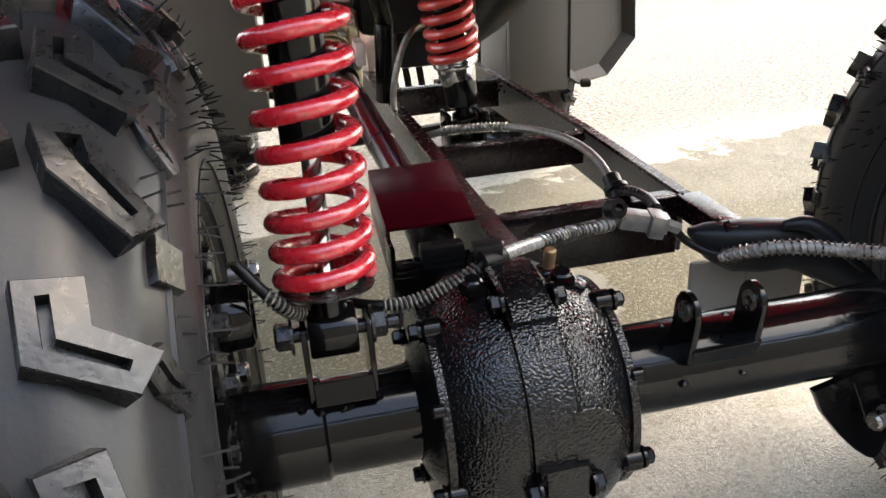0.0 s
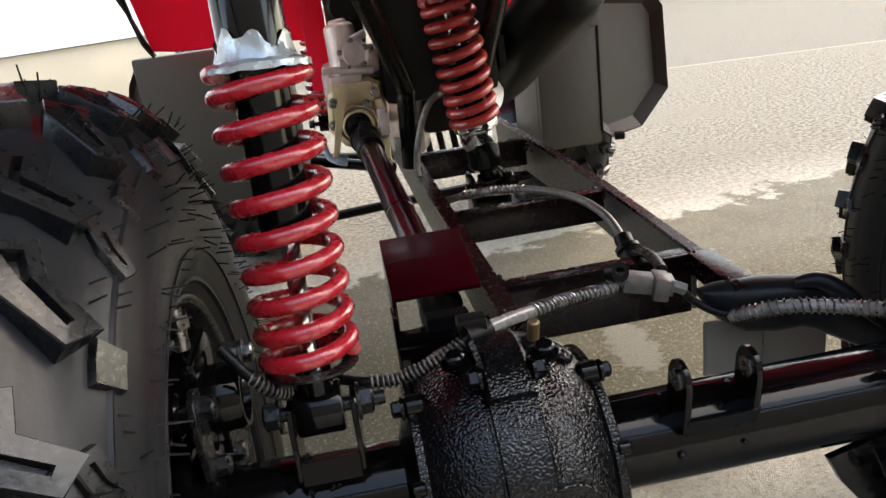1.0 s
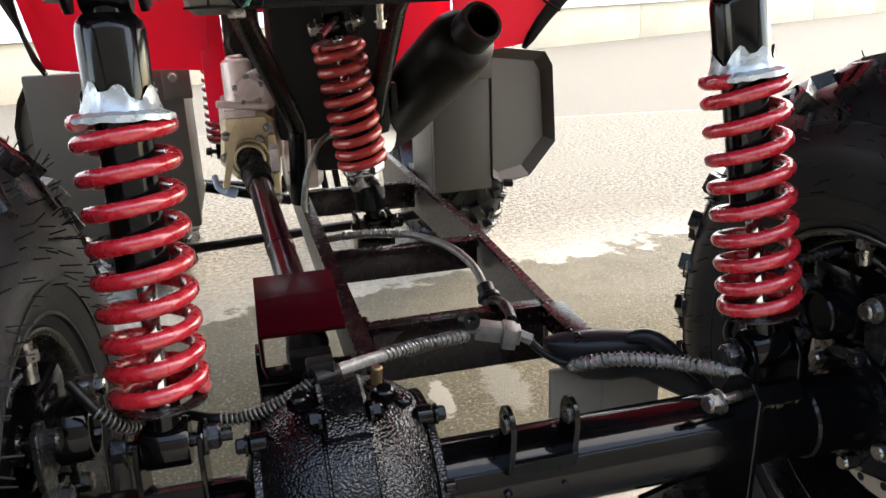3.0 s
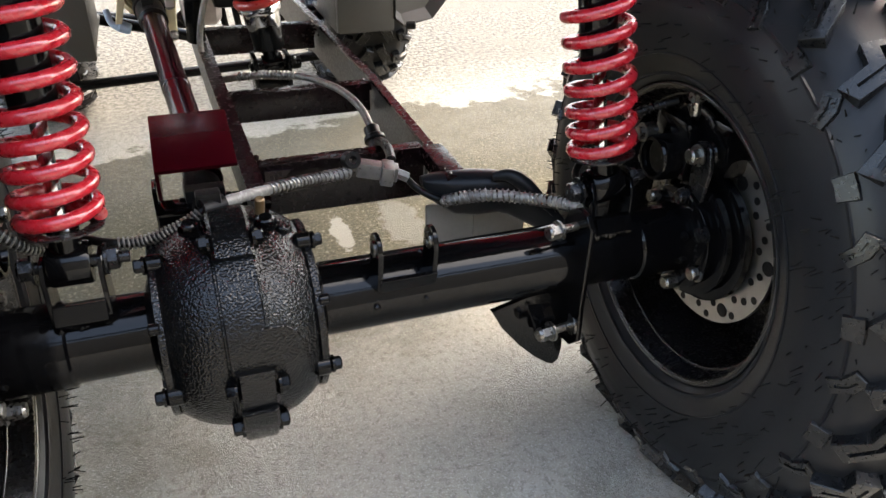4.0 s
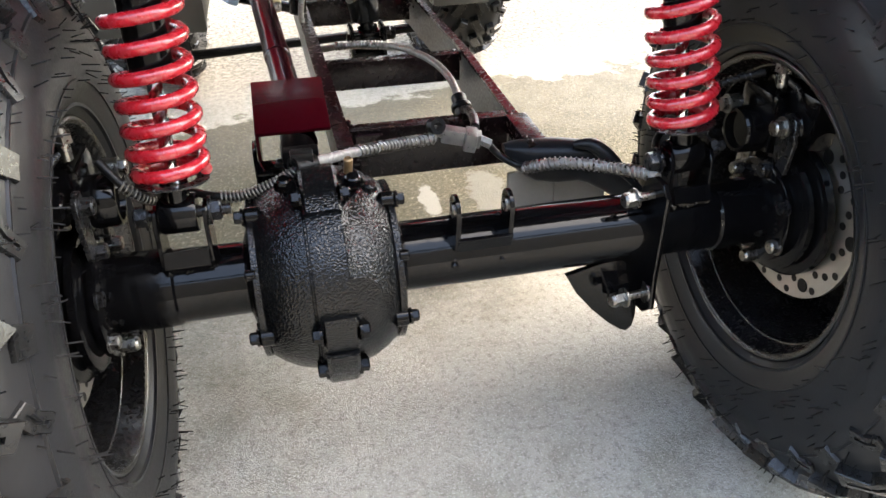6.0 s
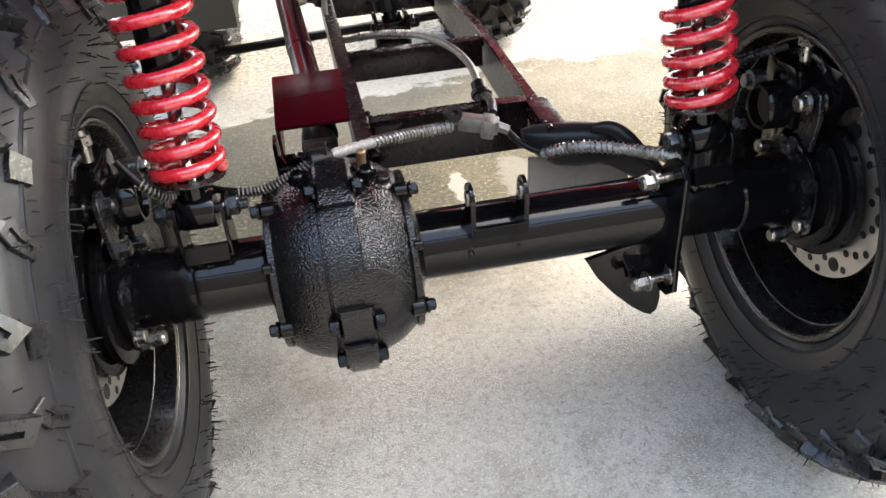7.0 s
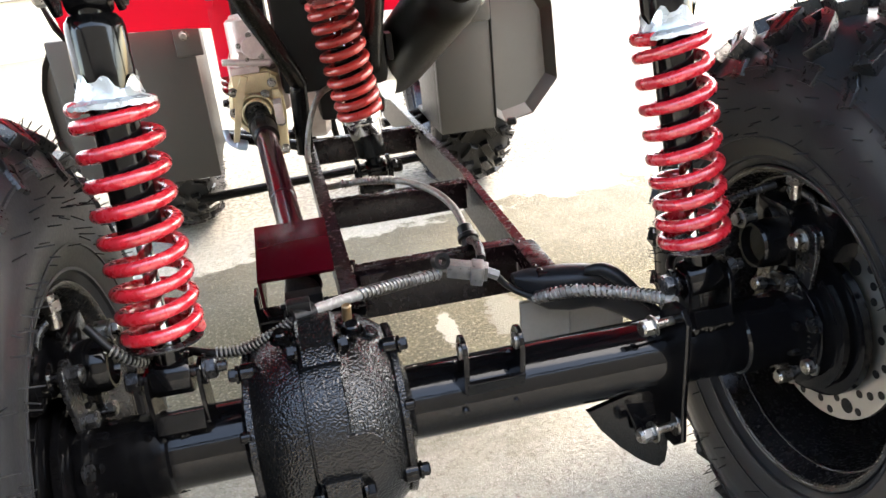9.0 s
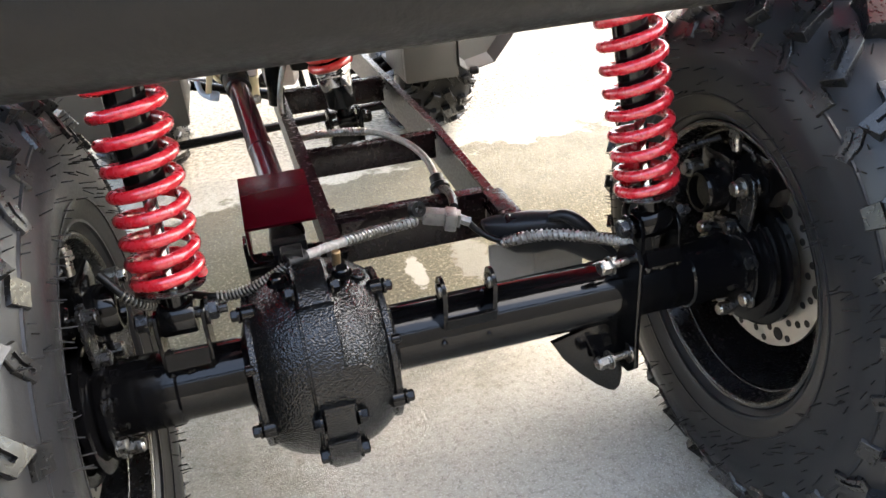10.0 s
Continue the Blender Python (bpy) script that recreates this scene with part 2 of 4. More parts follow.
def cyl(bm, p0, p1, r0, r1=None, seg=20, bevel=0.0):
    p0, p1 = Vector(p0), Vector(p1)
    r1 = r0 if r1 is None else r1
    u, v = frame_of(p1 - p0)
    way = (p1 - p0).normalized()
    rows = [(p0, r0), (p1, r1)]
    if bevel:
        rows = [(p0, r0 - bevel), (p0 + way * bevel, r0), (p1 - way * bevel, r1), (p1, r1 - bevel)]
    return rings(bm, [[p + (u * math.cos(a) + v * math.sin(a)) * r for a in np.linspace(0, 2 * math.pi, seg, endpoint=False)] for p, r in rows])


def lathe(bm, profile, origin=(0, 0, 0), axis=(1, 0, 0), seg=48, caps=False, closed=False):
    """Turns (along, radius) pairs about an axis."""
    o, w = Vector(origin), Vector(axis).normalized()
    u, v = frame_of(w)
    return rings(bm, [[o + w * d + (u * math.cos(a) + v * math.sin(a)) * r for a in np.linspace(0, 2 * math.pi, seg, endpoint=False)] for d, r in profile], caps=caps, closed=closed)


def smooth_path(points, n=12):
    """A Catmull-Rom line through the points."""
    p = [Vector(q) for q in points]
    p = [2 * p[0] - p[1], *p, 2 * p[-1] - p[-2]]
    out = []
    for a, b, c, d in zip(p, p[1:], p[2:], p[3:]):
        for k in range(n):
            t = k / n
            out.append(0.5 * (2 * b + (c - a) * t + (2 * a - 5 * b + 4 * c - d) * t * t + (3 * b - a - 3 * c + d) * t**3))
    return out + [p[-2]]


def sweep(bm, points, r, seg=10, squash=None):
    """A tube along points; r is a number or a function of 0..1."""
    pts = [Vector(q) for q in points]
    ways = [(pts[min(i + 1, len(pts) - 1)] - pts[max(i - 1, 0)]).normalized() for i in range(len(pts))]
    u = ways[0].orthogonal().normalized()
    loops = []
    for i, (p, w) in enumerate(zip(pts, ways)):
        u = (u - w * u.dot(w)).normalized()
        v = w.cross(u)
        rr = r(i / (len(pts) - 1)) if callable(r) else r
        loops.append([p + (u * math.cos(a) + v * math.sin(a)) * rr for a in np.linspace(0, 2 * math.pi, seg, endpoint=False)])
    return rings(bm, loops)


def coil_round(path, radius, pitch, steps=12):
    """A winding round a path."""
    pts = [Vector(q) for q in path]
    ways = [(pts[min(i + 1, len(pts) - 1)] - pts[max(i - 1, 0)]).normalized() for i in range(len(pts))]
    u, out, turn = ways[0].orthogonal().normalized(), [], 0.0
    for i in range(len(pts) - 1):
        w = ways[i]
        u = (u - w * u.dot(w)).normalized()
        v = w.cross(u)
        length = (pts[i + 1] - pts[i]).length
        k = max(1, round(length / pitch * steps))
        for j in range(k):
            a = turn + 2 * math.pi * (length / pitch) * j / k
            out.append(pts[i].lerp(pts[i + 1], j / k) + (u * math.cos(a) + v * math.sin(a)) * radius)
        turn += 2 * math.pi * length / pitch
    return out


def hex_bolt(bm, p, way, r=0.0075, h=0.006, shank=0.0, washer=True):
    """A hexagon head on a washer, its head pointing along way, with a shank behind."""
    p, w = Vector(p), Vector(way).normalized()
    if washer:
        cyl(bm, p, p + w * 0.0018, r * 1.35, seg=18)
    cyl(bm, p + w * 0.0018, p + w * (0.0018 + h * 0.82), r, seg=6)
    cyl(bm, p + w * (0.0018 + h * 0.82), p + w * (0.0018 + h), r * 0.98, r * 0.78, seg=12)
    if shank:
        cyl(bm, p - w * shank, p, r * 0.55, seg=12)
    return bm


def plate(bm, outline, thick, m, bevel=0.0006):
    """A flat plate: outline in its own x and y, thick along its own z, placed by m."""
    a = [bm.verts.new(m @ Vector((x, y, 0))) for x, y in outline]
    b = [bm.verts.new(m @ Vector((x, y, thick))) for x, y in outline]
    n = len(outline)
    faces = [bm.faces.new(a[::-1]), bm.faces.new(b)]
    for i in range(n):
        faces.append(bm.faces.new((a[i], a[(i + 1) % n], b[(i + 1) % n], b[i])))
    if bevel:
        es = list({e for f in faces[:2] for e in f.edges})
        bmesh.ops.bevel(bm, geom=es, offset=bevel, segments=1, affect="EDGES")
    return bm


def upright(x, y, z, turn=0):
    """A plate's pose whose own x runs along the world's x and whose own y is up; thick towards -y, turned about z."""
    return pose(x, y, z, 90, 0, turn)


# ---- setting ----
bm = mesh()
bmesh.ops.create_grid(bm, x_segments=8, y_segments=8, size=60)
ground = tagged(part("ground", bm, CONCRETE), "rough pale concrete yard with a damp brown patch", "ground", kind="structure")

WALL = pose(0.6, 5.80, 0, 0, 0, 24)
bm = box(mesh(), -16, 16, 0.012, 0.3, -0.1, 0.36, 0.004, WALL)
plinth = tagged(part("wall_base", bm, WALL_BEIGE), "low beige rendered plinth wall with panel joints", "wall", kind="structure")
slab = part("wall_panel", box(mesh(), 0.004, 1.896, 0, 0.012, -0.05, 0.358, 0.003), WALL_BEIGE, plinth)
slab.matrix_basis = WALL @ pose(-15.2, 0, 0)
for k in range(1, 16):
    o = new("wall_panel", slab.data)
    o.parent, o.matrix_basis = plinth, WALL @ pose(-15.2 + 1.9 * k, 0, 0)
bm = mesh()
box(bm, -16, 16, -0.03, 0.32, 0.362, 0.45, 0.008, WALL)
tagged(part("coping", bm, COPING), "pale blue-white painted coping along the plinth", "coping", kind="structure")
bm = mesh()
box(bm, -16, 16, 0.32, 0.5, 0.0, 4.5, 0.01, WALL)
tagged(part("wall_north", bm, WALL_WHITE), "plain white painted building wall behind the yard", "wall", kind="structure")

# Unseen wall, added to block sky and darken reflections from behind.
bm = box(mesh(), -9, 5.0, -3.7, -3.5, -0.05, 2.9, 0.01)
tagged(part("added_wall_south", bm, WALL_GREY), "plain grey wall, unseen, added to darken reflections from behind", "wall", kind="structure")

# ---- the quad bike ----
AX = 0.262
bike = new("quad_bike")
tagged(bike, "new red and black quad bike with knobbly tyres and red springs", "quad bike")

# ---- wheels ----
REAR = [(0.064, 0.142), (0.072, 0.150), (0.079, 0.168), (0.082, 0.190), (0.0815, 0.205), (0.076, 0.224), (0.066, 0.240), (0.050, 0.2535), (0.030, 0.2595), (0.0, 0.2615)]
FRONT = [(0.070, 0.142), (0.080, 0.150), (0.089, 0.172), (0.092, 0.196), (0.088, 0.218), (0.078, 0.234), (0.060, 0.245), (0.030, 0.251), (0.0, 0.252)]


def tread_point(profile, s, c, h):
    """A point of the tread: s metres sideways from the crown along the skin, c metres round it, h above it."""
    half = profile[::-1]
    side, left = (1 if s >= 0 else -1), abs(s)
    for (x0, r0), (x1, r1) in zip(half, half[1:]):
        d = math.hypot(x1 - x0, r1 - r0)
        if left <= d or (x1, r1) == half[-1]:
            f = left / d
            nx, nr = (r0 - r1) / d, (x1 - x0) / d
            x, r = x0 + (x1 - x0) * f + nx * h, r0 + (r1 - r0) * f + nr * h
            break
        left -= d
    a = c / profile[-1][1]
    return Vector((side * x, r * math.sin(a), r * math.cos(a)))


def thick_line(line, half, ends):
    """The outline round a bent line, as left side then right side."""
    pts = [Vector(p) for p in line]
    first, last = (pts[1] - pts[0]).normalized(), (pts[-1] - pts[-2]).normalized()
    pts = [pts[0] + first * ends, *pts[1:-1], pts[-1] - last * ends]
    sides = []
    for i, p in enumerate(pts):
        a = (p - pts[i - 1]).normalized() if i else (pts[1] - p).normalized()
        b = (pts[i + 1] - p).normalized() if i + 1 < len(pts) else a
        t = (a + b).normalized()
        w = half / max(t.dot(a), 0.4)
        sides.append((p + Vector((-t.y, t.x)) * w, p - Vector((-t.y, t.x)) * w))
    return [a for a, _ in sides] + [b for _, b in sides[::-1]]


def lug_mesh(name, profile, line, half, height, slot=0.0, mirror=1):
    """One tread block along a bent line of (round, sideways) metres, tapered, with a slot along it."""
    bm = mesh()

    def loop(w, ends, h):
        return [bm.verts.new(tread_point(profile, mirror * p.y, p.x, h)) for p in thick_line(line, w, ends)]

    foot, top = loop(half * 1.16, -half * 0.16, -0.002), loop(half, 0.0, height)
    lip = loop(half * 0.93, half * 0.07, height + 0.0008)
    n = len(foot)
    for a, b in ((foot, top), (top, lip)):
        for i in range(n):
            bm.faces.new((a[i], a[(i + 1) % n], b[(i + 1) % n], b[i]))
    if slot:
        rim, floor = loop(slot, half * 0.75, height + 0.0008), loop(slot * 0.8, half * 0.8, height * 0.45)
        for a, b in ((lip, rim), (rim, floor)):
            for i in range(n):
                bm.faces.new((a[i], a[(i + 1) % n], b[(i + 1) % n], b[i]))
        lip = floor
    k = n // 2
    for i in range(k - 1):
        bm.faces.new((lip[i], lip[i + 1], lip[n - 2 - i], lip[n - 1 - i]))
    ob = part(name, bm, LUG_RUBBER, flat=25)
    return ob


def tyre(profile, place, turn, label, count=15, spin=0.0):
    bm = mesh()
    ring = [(-x, r) for x, r in profile] + [(x, r) for x, r in profile[::-1][1:]]
    fine = []
    for (x0, r0), (x1, r1) in zip(ring, ring[1:]):
        fine += [(x0 + (x1 - x0) * k / 3, r0 + (r1 - r0) * k / 3) for k in range(3)]
    fine += [ring[-1], (ring[-1][0] * 0.9, 0.135), (ring[0][0] * 0.9, 0.135)]
    lathe(bm, fine, seg=120, closed=True)
    ob = part("tyre", bm, RUBBER, bike, label)
    ob.matrix_basis = pose(*place, spin, 0, turn)
    for side in (-1, 1):
        for k, w in ((5, 0.0011), (2, 0.0009), (1, 0.0012)):
            x, r = profile[k]
            part("sidewall_rib", lathe(mesh(), [(side * (x - 0.002), r - w * 1.6), (side * (x + 0.0009), r - w), (side * (x + 0.0009), r + w), (side * (x - 0.003), r + w * 1.6)], seg=96), RUBBER, ob)
    wide = max(x for x, _ in profile) / 0.082
    # two alternating rows of blocks on either side: centre, middle, shoulder
    pair = 2 * math.pi / count
    rows = (
        ((0.018, 0.046), (-0.002, 0.048), (-0.011, 0.071), 0.0078, 0.0105, 0.0019, 0.0),
        ((0.021, 0.049), (0.004, 0.054), (-0.015, 0.074), 0.0078, 0.0105, 0.0019, 0.5),
        ((0.019, 0.009), (0.003, 0.015), (-0.018, 0.026), 0.0088, 0.0120, 0.0, 0.25),
        ((0.020, 0.014), (0.004, 0.018), (-0.021, 0.030), 0.0088, 0.0120, 0.0, 0.75),
        ((-0.001, 0.077), (-0.012, 0.085), (-0.019, 0.096), 0.0065, 0.0026, 0.0014, 0.0),
        ((-0.008, 0.089), (-0.018, 0.0885), (-0.028, 0.089), 0.0072, 0.0026, 0.0, 0.5),
    )
    for side in (1, -1):
        for *line, half, height, slot, shift in rows:
            kind = lug_mesh("tread_lug", profile, [(c, q * wide) for c, q in line], half, height, slot, side)
            for k in range(count):
                o = kind if k == 0 else new("tread_lug", kind.data)
                o.parent = ob
                o.rotation_euler = (-(k + shift + (0.04 if side * place[0] > 0 else 0.0)) * pair, 0, 0)
    # moulding whiskers
    bm, rnd = mesh(), random.Random(7)
    for k in range(800):
        s = rnd.choice((-1, 1)) * (rnd.uniform(0.070, 0.150) if k % 4 else rnd.uniform(0.0, 0.075)) * wide
        c = rnd.uniform(0, 2 * math.pi) * profile[-1][1]
        h = 0.007 if abs(s) < 0.072 * wide else 0.0
        a = tread_point(profile, s, c, h - 0.001)
        b = tread_point(profile, s, c, h + rnd.uniform(0.005, 0.012)) + Vector((rnd.uniform(-1, 1), rnd.uniform(-1, 1), rnd.uniform(-1, 1))) * 0.003
        u, v = frame_of(b - a)
        q = [bm.verts.new(a + (u * math.cos(t) + v * math.sin(t)) * 0.0007) for t in (0, 2.1, 4.2)]
        tip = [bm.verts.new(b + (u * math.cos(t) + v * math.sin(t)) * 0.0005) for t in (0, 2.1, 4.2)]
        for i in range(3):
            bm.faces.new((q[i], q[(i + 1) % 3], tip[(i + 1) % 3], tip[i]))
        bm.faces.new(tip)
    tagged(part("moulding_flash", bm, FLASH, ob, "fine rubber moulding whiskers"), kind="stuff")
    return ob


def rim(place, turn, half=0.061):
    """A pressed black wheel: lipped barrel, well, dished face with windows' rib, hub and nuts; its open side at -x."""
    bm = mesh()
    prof = [(-half - 0.004, 0.1365), (-half - 0.006, 0.1400), (-half - 0.002, 0.1425), (-half + 0.006, 0.1410), (-half + 0.010, 0.136), (-half + 0.030, 0.132), (half - 0.030, 0.130), (half - 0.010, 0.135),
            (half - 0.004, 0.1425), (half + 0.003, 0.1420), (half + 0.003, 0.137), (half - 0.012, 0.131), (half - 0.030, 0.1245), (-half + 0.030, 0.1265), (-half + 0.012, 0.131)]
    lathe(bm, prof, seg=96, closed=True)
    lathe(bm, [(half - 0.030, 0.1255), (half - 0.036, 0.112), (half - 0.036, 0.070), (half - 0.028, 0.055), (half - 0.028, 0.0), (half - 0.023, 0.0), (half - 0.023, 0.056), (half - 0.031, 0.071), (half - 0.031, 0.111), (half - 0.025, 0.1255)], seg=72)
    ob = part("wheel_rim", bm, RIM_BLACK, bike, "black painted steel wheel rim, deep and empty inside")
    ob.matrix_basis = pose(*place, 0, 0, turn)
    for x, r, w in ((-half - 0.0035, 0.1405, 0.0030), (-half + 0.016, 0.1300, 0.0014)):
        ring = lathe(mesh(), [(x + w * math.cos(t), r + w * math.sin(t)) for t in np.linspace(0, 2 * math.pi, 10, endpoint=False)], seg=96, closed=True)
        part("rim_lip", ring, RIM_GLOSS, ob, "glossy rolled rim lip")
    for k in range(4):
        a = k * math.pi / 2 + 0.5
        b = hex_bolt(mesh(), (half - 0.023, 0.055 * math.sin(a) * 0.8, 0.055 * math.cos(a) * 0.8), (1, 0, 0), 0.009, 0.010)
        part("wheel_nut", b, ZINC, ob)
    return ob


def brake(side):
    """Bearing carrier, drilled disc and caliper of one rear wheel; side is +1 or -1 along x."""
    s = side
    bm = mesh()
    lathe(bm, [(s * 0.232, 0.0301), (s * 0.234, 0.0322), (s * 0.283, 0.0325), (s * 0.284, 0.036), (s * 0.284, 0.047), (s * 0.2855, 0.0490), (s * 0.2905, 0.0490), (s * 0.2915, 0.0460), (s * 0.295, 0.0460),
               (s * 0.296, 0.0560), (s * 0.2975, 0.0585), (s * 0.3030, 0.0585), (s * 0.3040, 0.0540), (s * 0.308, 0.0540), (s * 0.309, 0.0630), (s * 0.3105, 0.0660), (s * 0.3180, 0.0660), (s * 0.3190, 0.060), (s * 0.35, 0.036), (s * 0.42, 0.034)], (0, 0, AX), seg=72)
    hub = part("hub_carrier", bm, AXLE_BLACK, bike, "black bearing carrier with bolted flange")
    for a, steel, h in ((200, ZINC, 0.013), (247, ZINC, 0.007), (356, DARK_STEEL, 0.007), (50, ZINC, 0.010), (120, DARK_STEEL, 0.007), (300, DARK_STEEL, 0.004)):
        y, z = 0.0430 * math.sin(radians(a)), 0.0430 * math.cos(radians(a))
        part("bolt", hex_bolt(mesh(), (s * 0.286, y, AX + z), (-s, 0, 0), 0.0064, h, 0.004), steel, hub)
    # weld bead round the carrier
    bm, rnd = mesh(), random.Random(3)
    for k in range(44):
        a = k / 44 * 2 * math.pi
        r = 0.0345 + rnd.uniform(-0.0008, 0.0012)
        bmesh.ops.create_icosphere(bm, subdivisions=1, radius=0.0028 + rnd.uniform(0, 0.001), matrix=Matrix.Translation((s * 0.2850, r * math.sin(a), AX + r * math.cos(a))))
    tagged(part("weld_bead", bm, AXLE_BLACK, hub), kind="stuff")
    # drilled disc
    bm = mesh()
    X, T, N = s * 0.322, 0.004, 96
    holes = [(0.0705 + 0.0065 * (k % 3), k * 2 * math.pi / 42) for k in range(42)]
    lathe(bm, [(X, 0.040), (X, 0.0895), (X + s * T, 0.0895), (X + s * T, 0.040)], (0, 0, AX), seg=N, closed=True)
    disc = part("brake_disc", bm, DISC_STEEL, bike, "drilled bare steel brake disc")
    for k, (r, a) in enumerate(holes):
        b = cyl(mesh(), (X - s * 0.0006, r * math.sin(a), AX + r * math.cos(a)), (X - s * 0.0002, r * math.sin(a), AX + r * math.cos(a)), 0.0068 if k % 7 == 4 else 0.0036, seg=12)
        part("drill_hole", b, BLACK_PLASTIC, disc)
    # caliper over the top of the disc
    bm = mesh()
    box(bm, s * 0.300, s * 0.345, -0.030, 0.052, AX + 0.066, AX + 0.116, 0.010)
    box(bm, s * 0.284, s * 0.302, 0.004, 0.058, AX + 0.052, AX + 0.108, 0.008)
    cyl(bm, (s * 0.304, -0.010, AX + 0.086), (s * 0.2935, -0.010, AX + 0.086), 0.013, seg=24, bevel=0.002)
    cyl(bm, (s * 0.300, 0.050, AX + 0.060), (s * 0.285, 0.050, AX + 0.060), 0.011, seg=24, bevel=0.002)
    cal = part("brake_caliper", bm, AXLE_BLACK, bike, "black brake caliper with round piston cap")
    cap = part("piston_cap", lathe(mesh(), [(s * 0.286, 0.0215), (s * 0.268, 0.0210), (s * 0.2655, 0.0195), (s * 0.2655, 0.0165), (s * 0.270, 0.0155), (s * 0.270, 0.0)], (0, 0.028, AX + 0.070), seg=40), AXLE_BLACK, cal, "round black piston cap with raised rim")
    bm = plate(mesh(), [(-0.010, -0.040), (0.008, -0.044), (0.012, -0.012), (0.010, 0.010), (0.0, 0.014), (-0.010, 0.010), (-0.014, -0.010)], 0.004, pose(s * 0.2885, -0.011, AX + 0.085, 90, 0, 90))
    part("caliper_bracket", bm, DARK_STEEL, cal, "dull steel caliper bracket")
    bm = plate(mesh(), [(-0.008, -0.012), (0.009, -0.010), (0.010, 0.022), (-0.010, 0.022)], 0.004, pose(s * 0.2850, 0.036, AX + 0.036, 90, 0, 90))
    part("caliper_bracket", bm, ZINC if s > 0 else DARK_STEEL, cal, "bare steel caliper bracket" if s > 0 else "")
    part("bolt", hex_bolt(mesh(), (s * 0.286, -0.010, AX + 0.086), (-s, 0, 0), 0.0072, 0.009, 0.02), ZINC if s > 0 else DARK_STEEL, cal)
    part("bolt", hex_bolt(mesh(), (s * 0.280, 0.050, AX + 0.060), (-s, 0, 0), 0.006, 0.008, 0.02), ZINC if s > 0 else DARK_STEEL, cal)
    bm = lathe(mesh(), [(-0.005, 0.004), (-0.005, 0.0085), (0.005, 0.0085), (0.005, 0.004)], (s * 0.272, 0.047, AX + 0.088), (1, 0, 0), seg=24, closed=True)
    hex_bolt(bm, (s * 0.2665, 0.047, AX + 0.088), (-s, 0, 0), 0.0065, 0.006)
    part("banjo_bolt", bm, ZINC, cal)
    bm = sweep(mesh(), smooth_path([(s * 0.300, 0.020, AX + 0.106), (s * 0.290, 0.016, AX + 0.122), (s * 0.300, 0.004, AX + 0.116), (s * 0.304, -0.004, AX + 0.104)]), 0.0035, 10)
    part("transfer_pipe", bm, DARK_STEEL, cal)
    bm = cyl(mesh(), (s * 0.29, 0.01, AX + 0.115), (s * 0.29, 0.012, AX + 0.140), 0.0045, seg=12)
    cyl(bm, (s * 0.29, 0.012, AX + 0.128), (s * 0.29, 0.012, AX + 0.136), 0.0075, seg=6)
    part("bleed_nipple", bm, ZINC, cal)
    bm = sweep(mesh(), coil_round([(s * 0.315, -0.034, AX + 0.122), (s * 0.315, -0.070, AX + 0.112)], 0.007, 0.0045), 0.0011, 6)
    part("return_spring", bm, BLACK_PLASTIC, cal)
    return hub


for side, turn in ((1, 0), (-1, 180)):
    x, toe = (0.347, -1.5) if side > 0 else (-0.356, 1.0)
    tyre(REAR, (x, 0, AX), toe, "black knobbly off-road rear tyre with moulding whiskers", spin=13 if side > 0 else 21.3)
    rim((x, 0, AX), turn + toe)
    brake(side)

# ---- rear axle ----
bm = mesh()
cyl(bm, (-0.255, 0, AX), (0.255, 0, AX), 0.030, seg=56)
axle = part("rear_axle", bm, AXLE_BLACK, bike, "glossy black tubular rear axle housing")


def ear_outline(w, h):
    return [(-w, -0.006), (w, -0.012), (w, h - w)] + [(w * math.cos(a), h - w + w * math.sin(a)) for a in np.linspace(0.3, math.pi - 0.3, 7)] + [(-w, h - w)]


# open towing bracket with two drilled ears
for x in (-0.010, 0.034):
    bm = plate(mesh(), ear_outline(0.0125, 0.040), 0.004, pose(x, -0.020, AX + 0.026, 90, 0, 90) @ pose(0, 0, 0, 0, 0, 8))
    e = part("bracket_ear", bm, AXLE_BLACK, axle, "black steel ear with a bolt hole")
for x in (-0.0115, 0.0325):
    bm = lathe(mesh(), [(0, 0.0035), (0, 0.0065), (0.0070, 0.0065), (0.0070, 0.0035)], (x, -0.0235, AX + 0.053), seg=20, closed=True)
    part("ear_bush", bm, ZINC, axle)
bm = plate(mesh(), [(0, 0), (0.046, 0), (0.046, 0.014), (0, 0.014)], 0.004, pose(-0.008, -0.026, AX + 0.017, 112, 0, 0))
part("bracket_web", bm, AXLE_BLACK, axle)
bm, rnd = mesh(), random.Random(5)
for x0 in (-0.012, 0.032):
    for k in range(8):
        bmesh.ops.create_icosphere(bm, subdivisions=1, radius=rnd.uniform(0.002, 0.0036), matrix=Matrix.Translation((x0 + rnd.uniform(-0.003, 0.003), -0.031 + k * 0.0045, AX + 0.004 + k * 0.0035)))
tagged(part("weld_bead", bm, AXLE_BLACK, axle), kind="stuff")
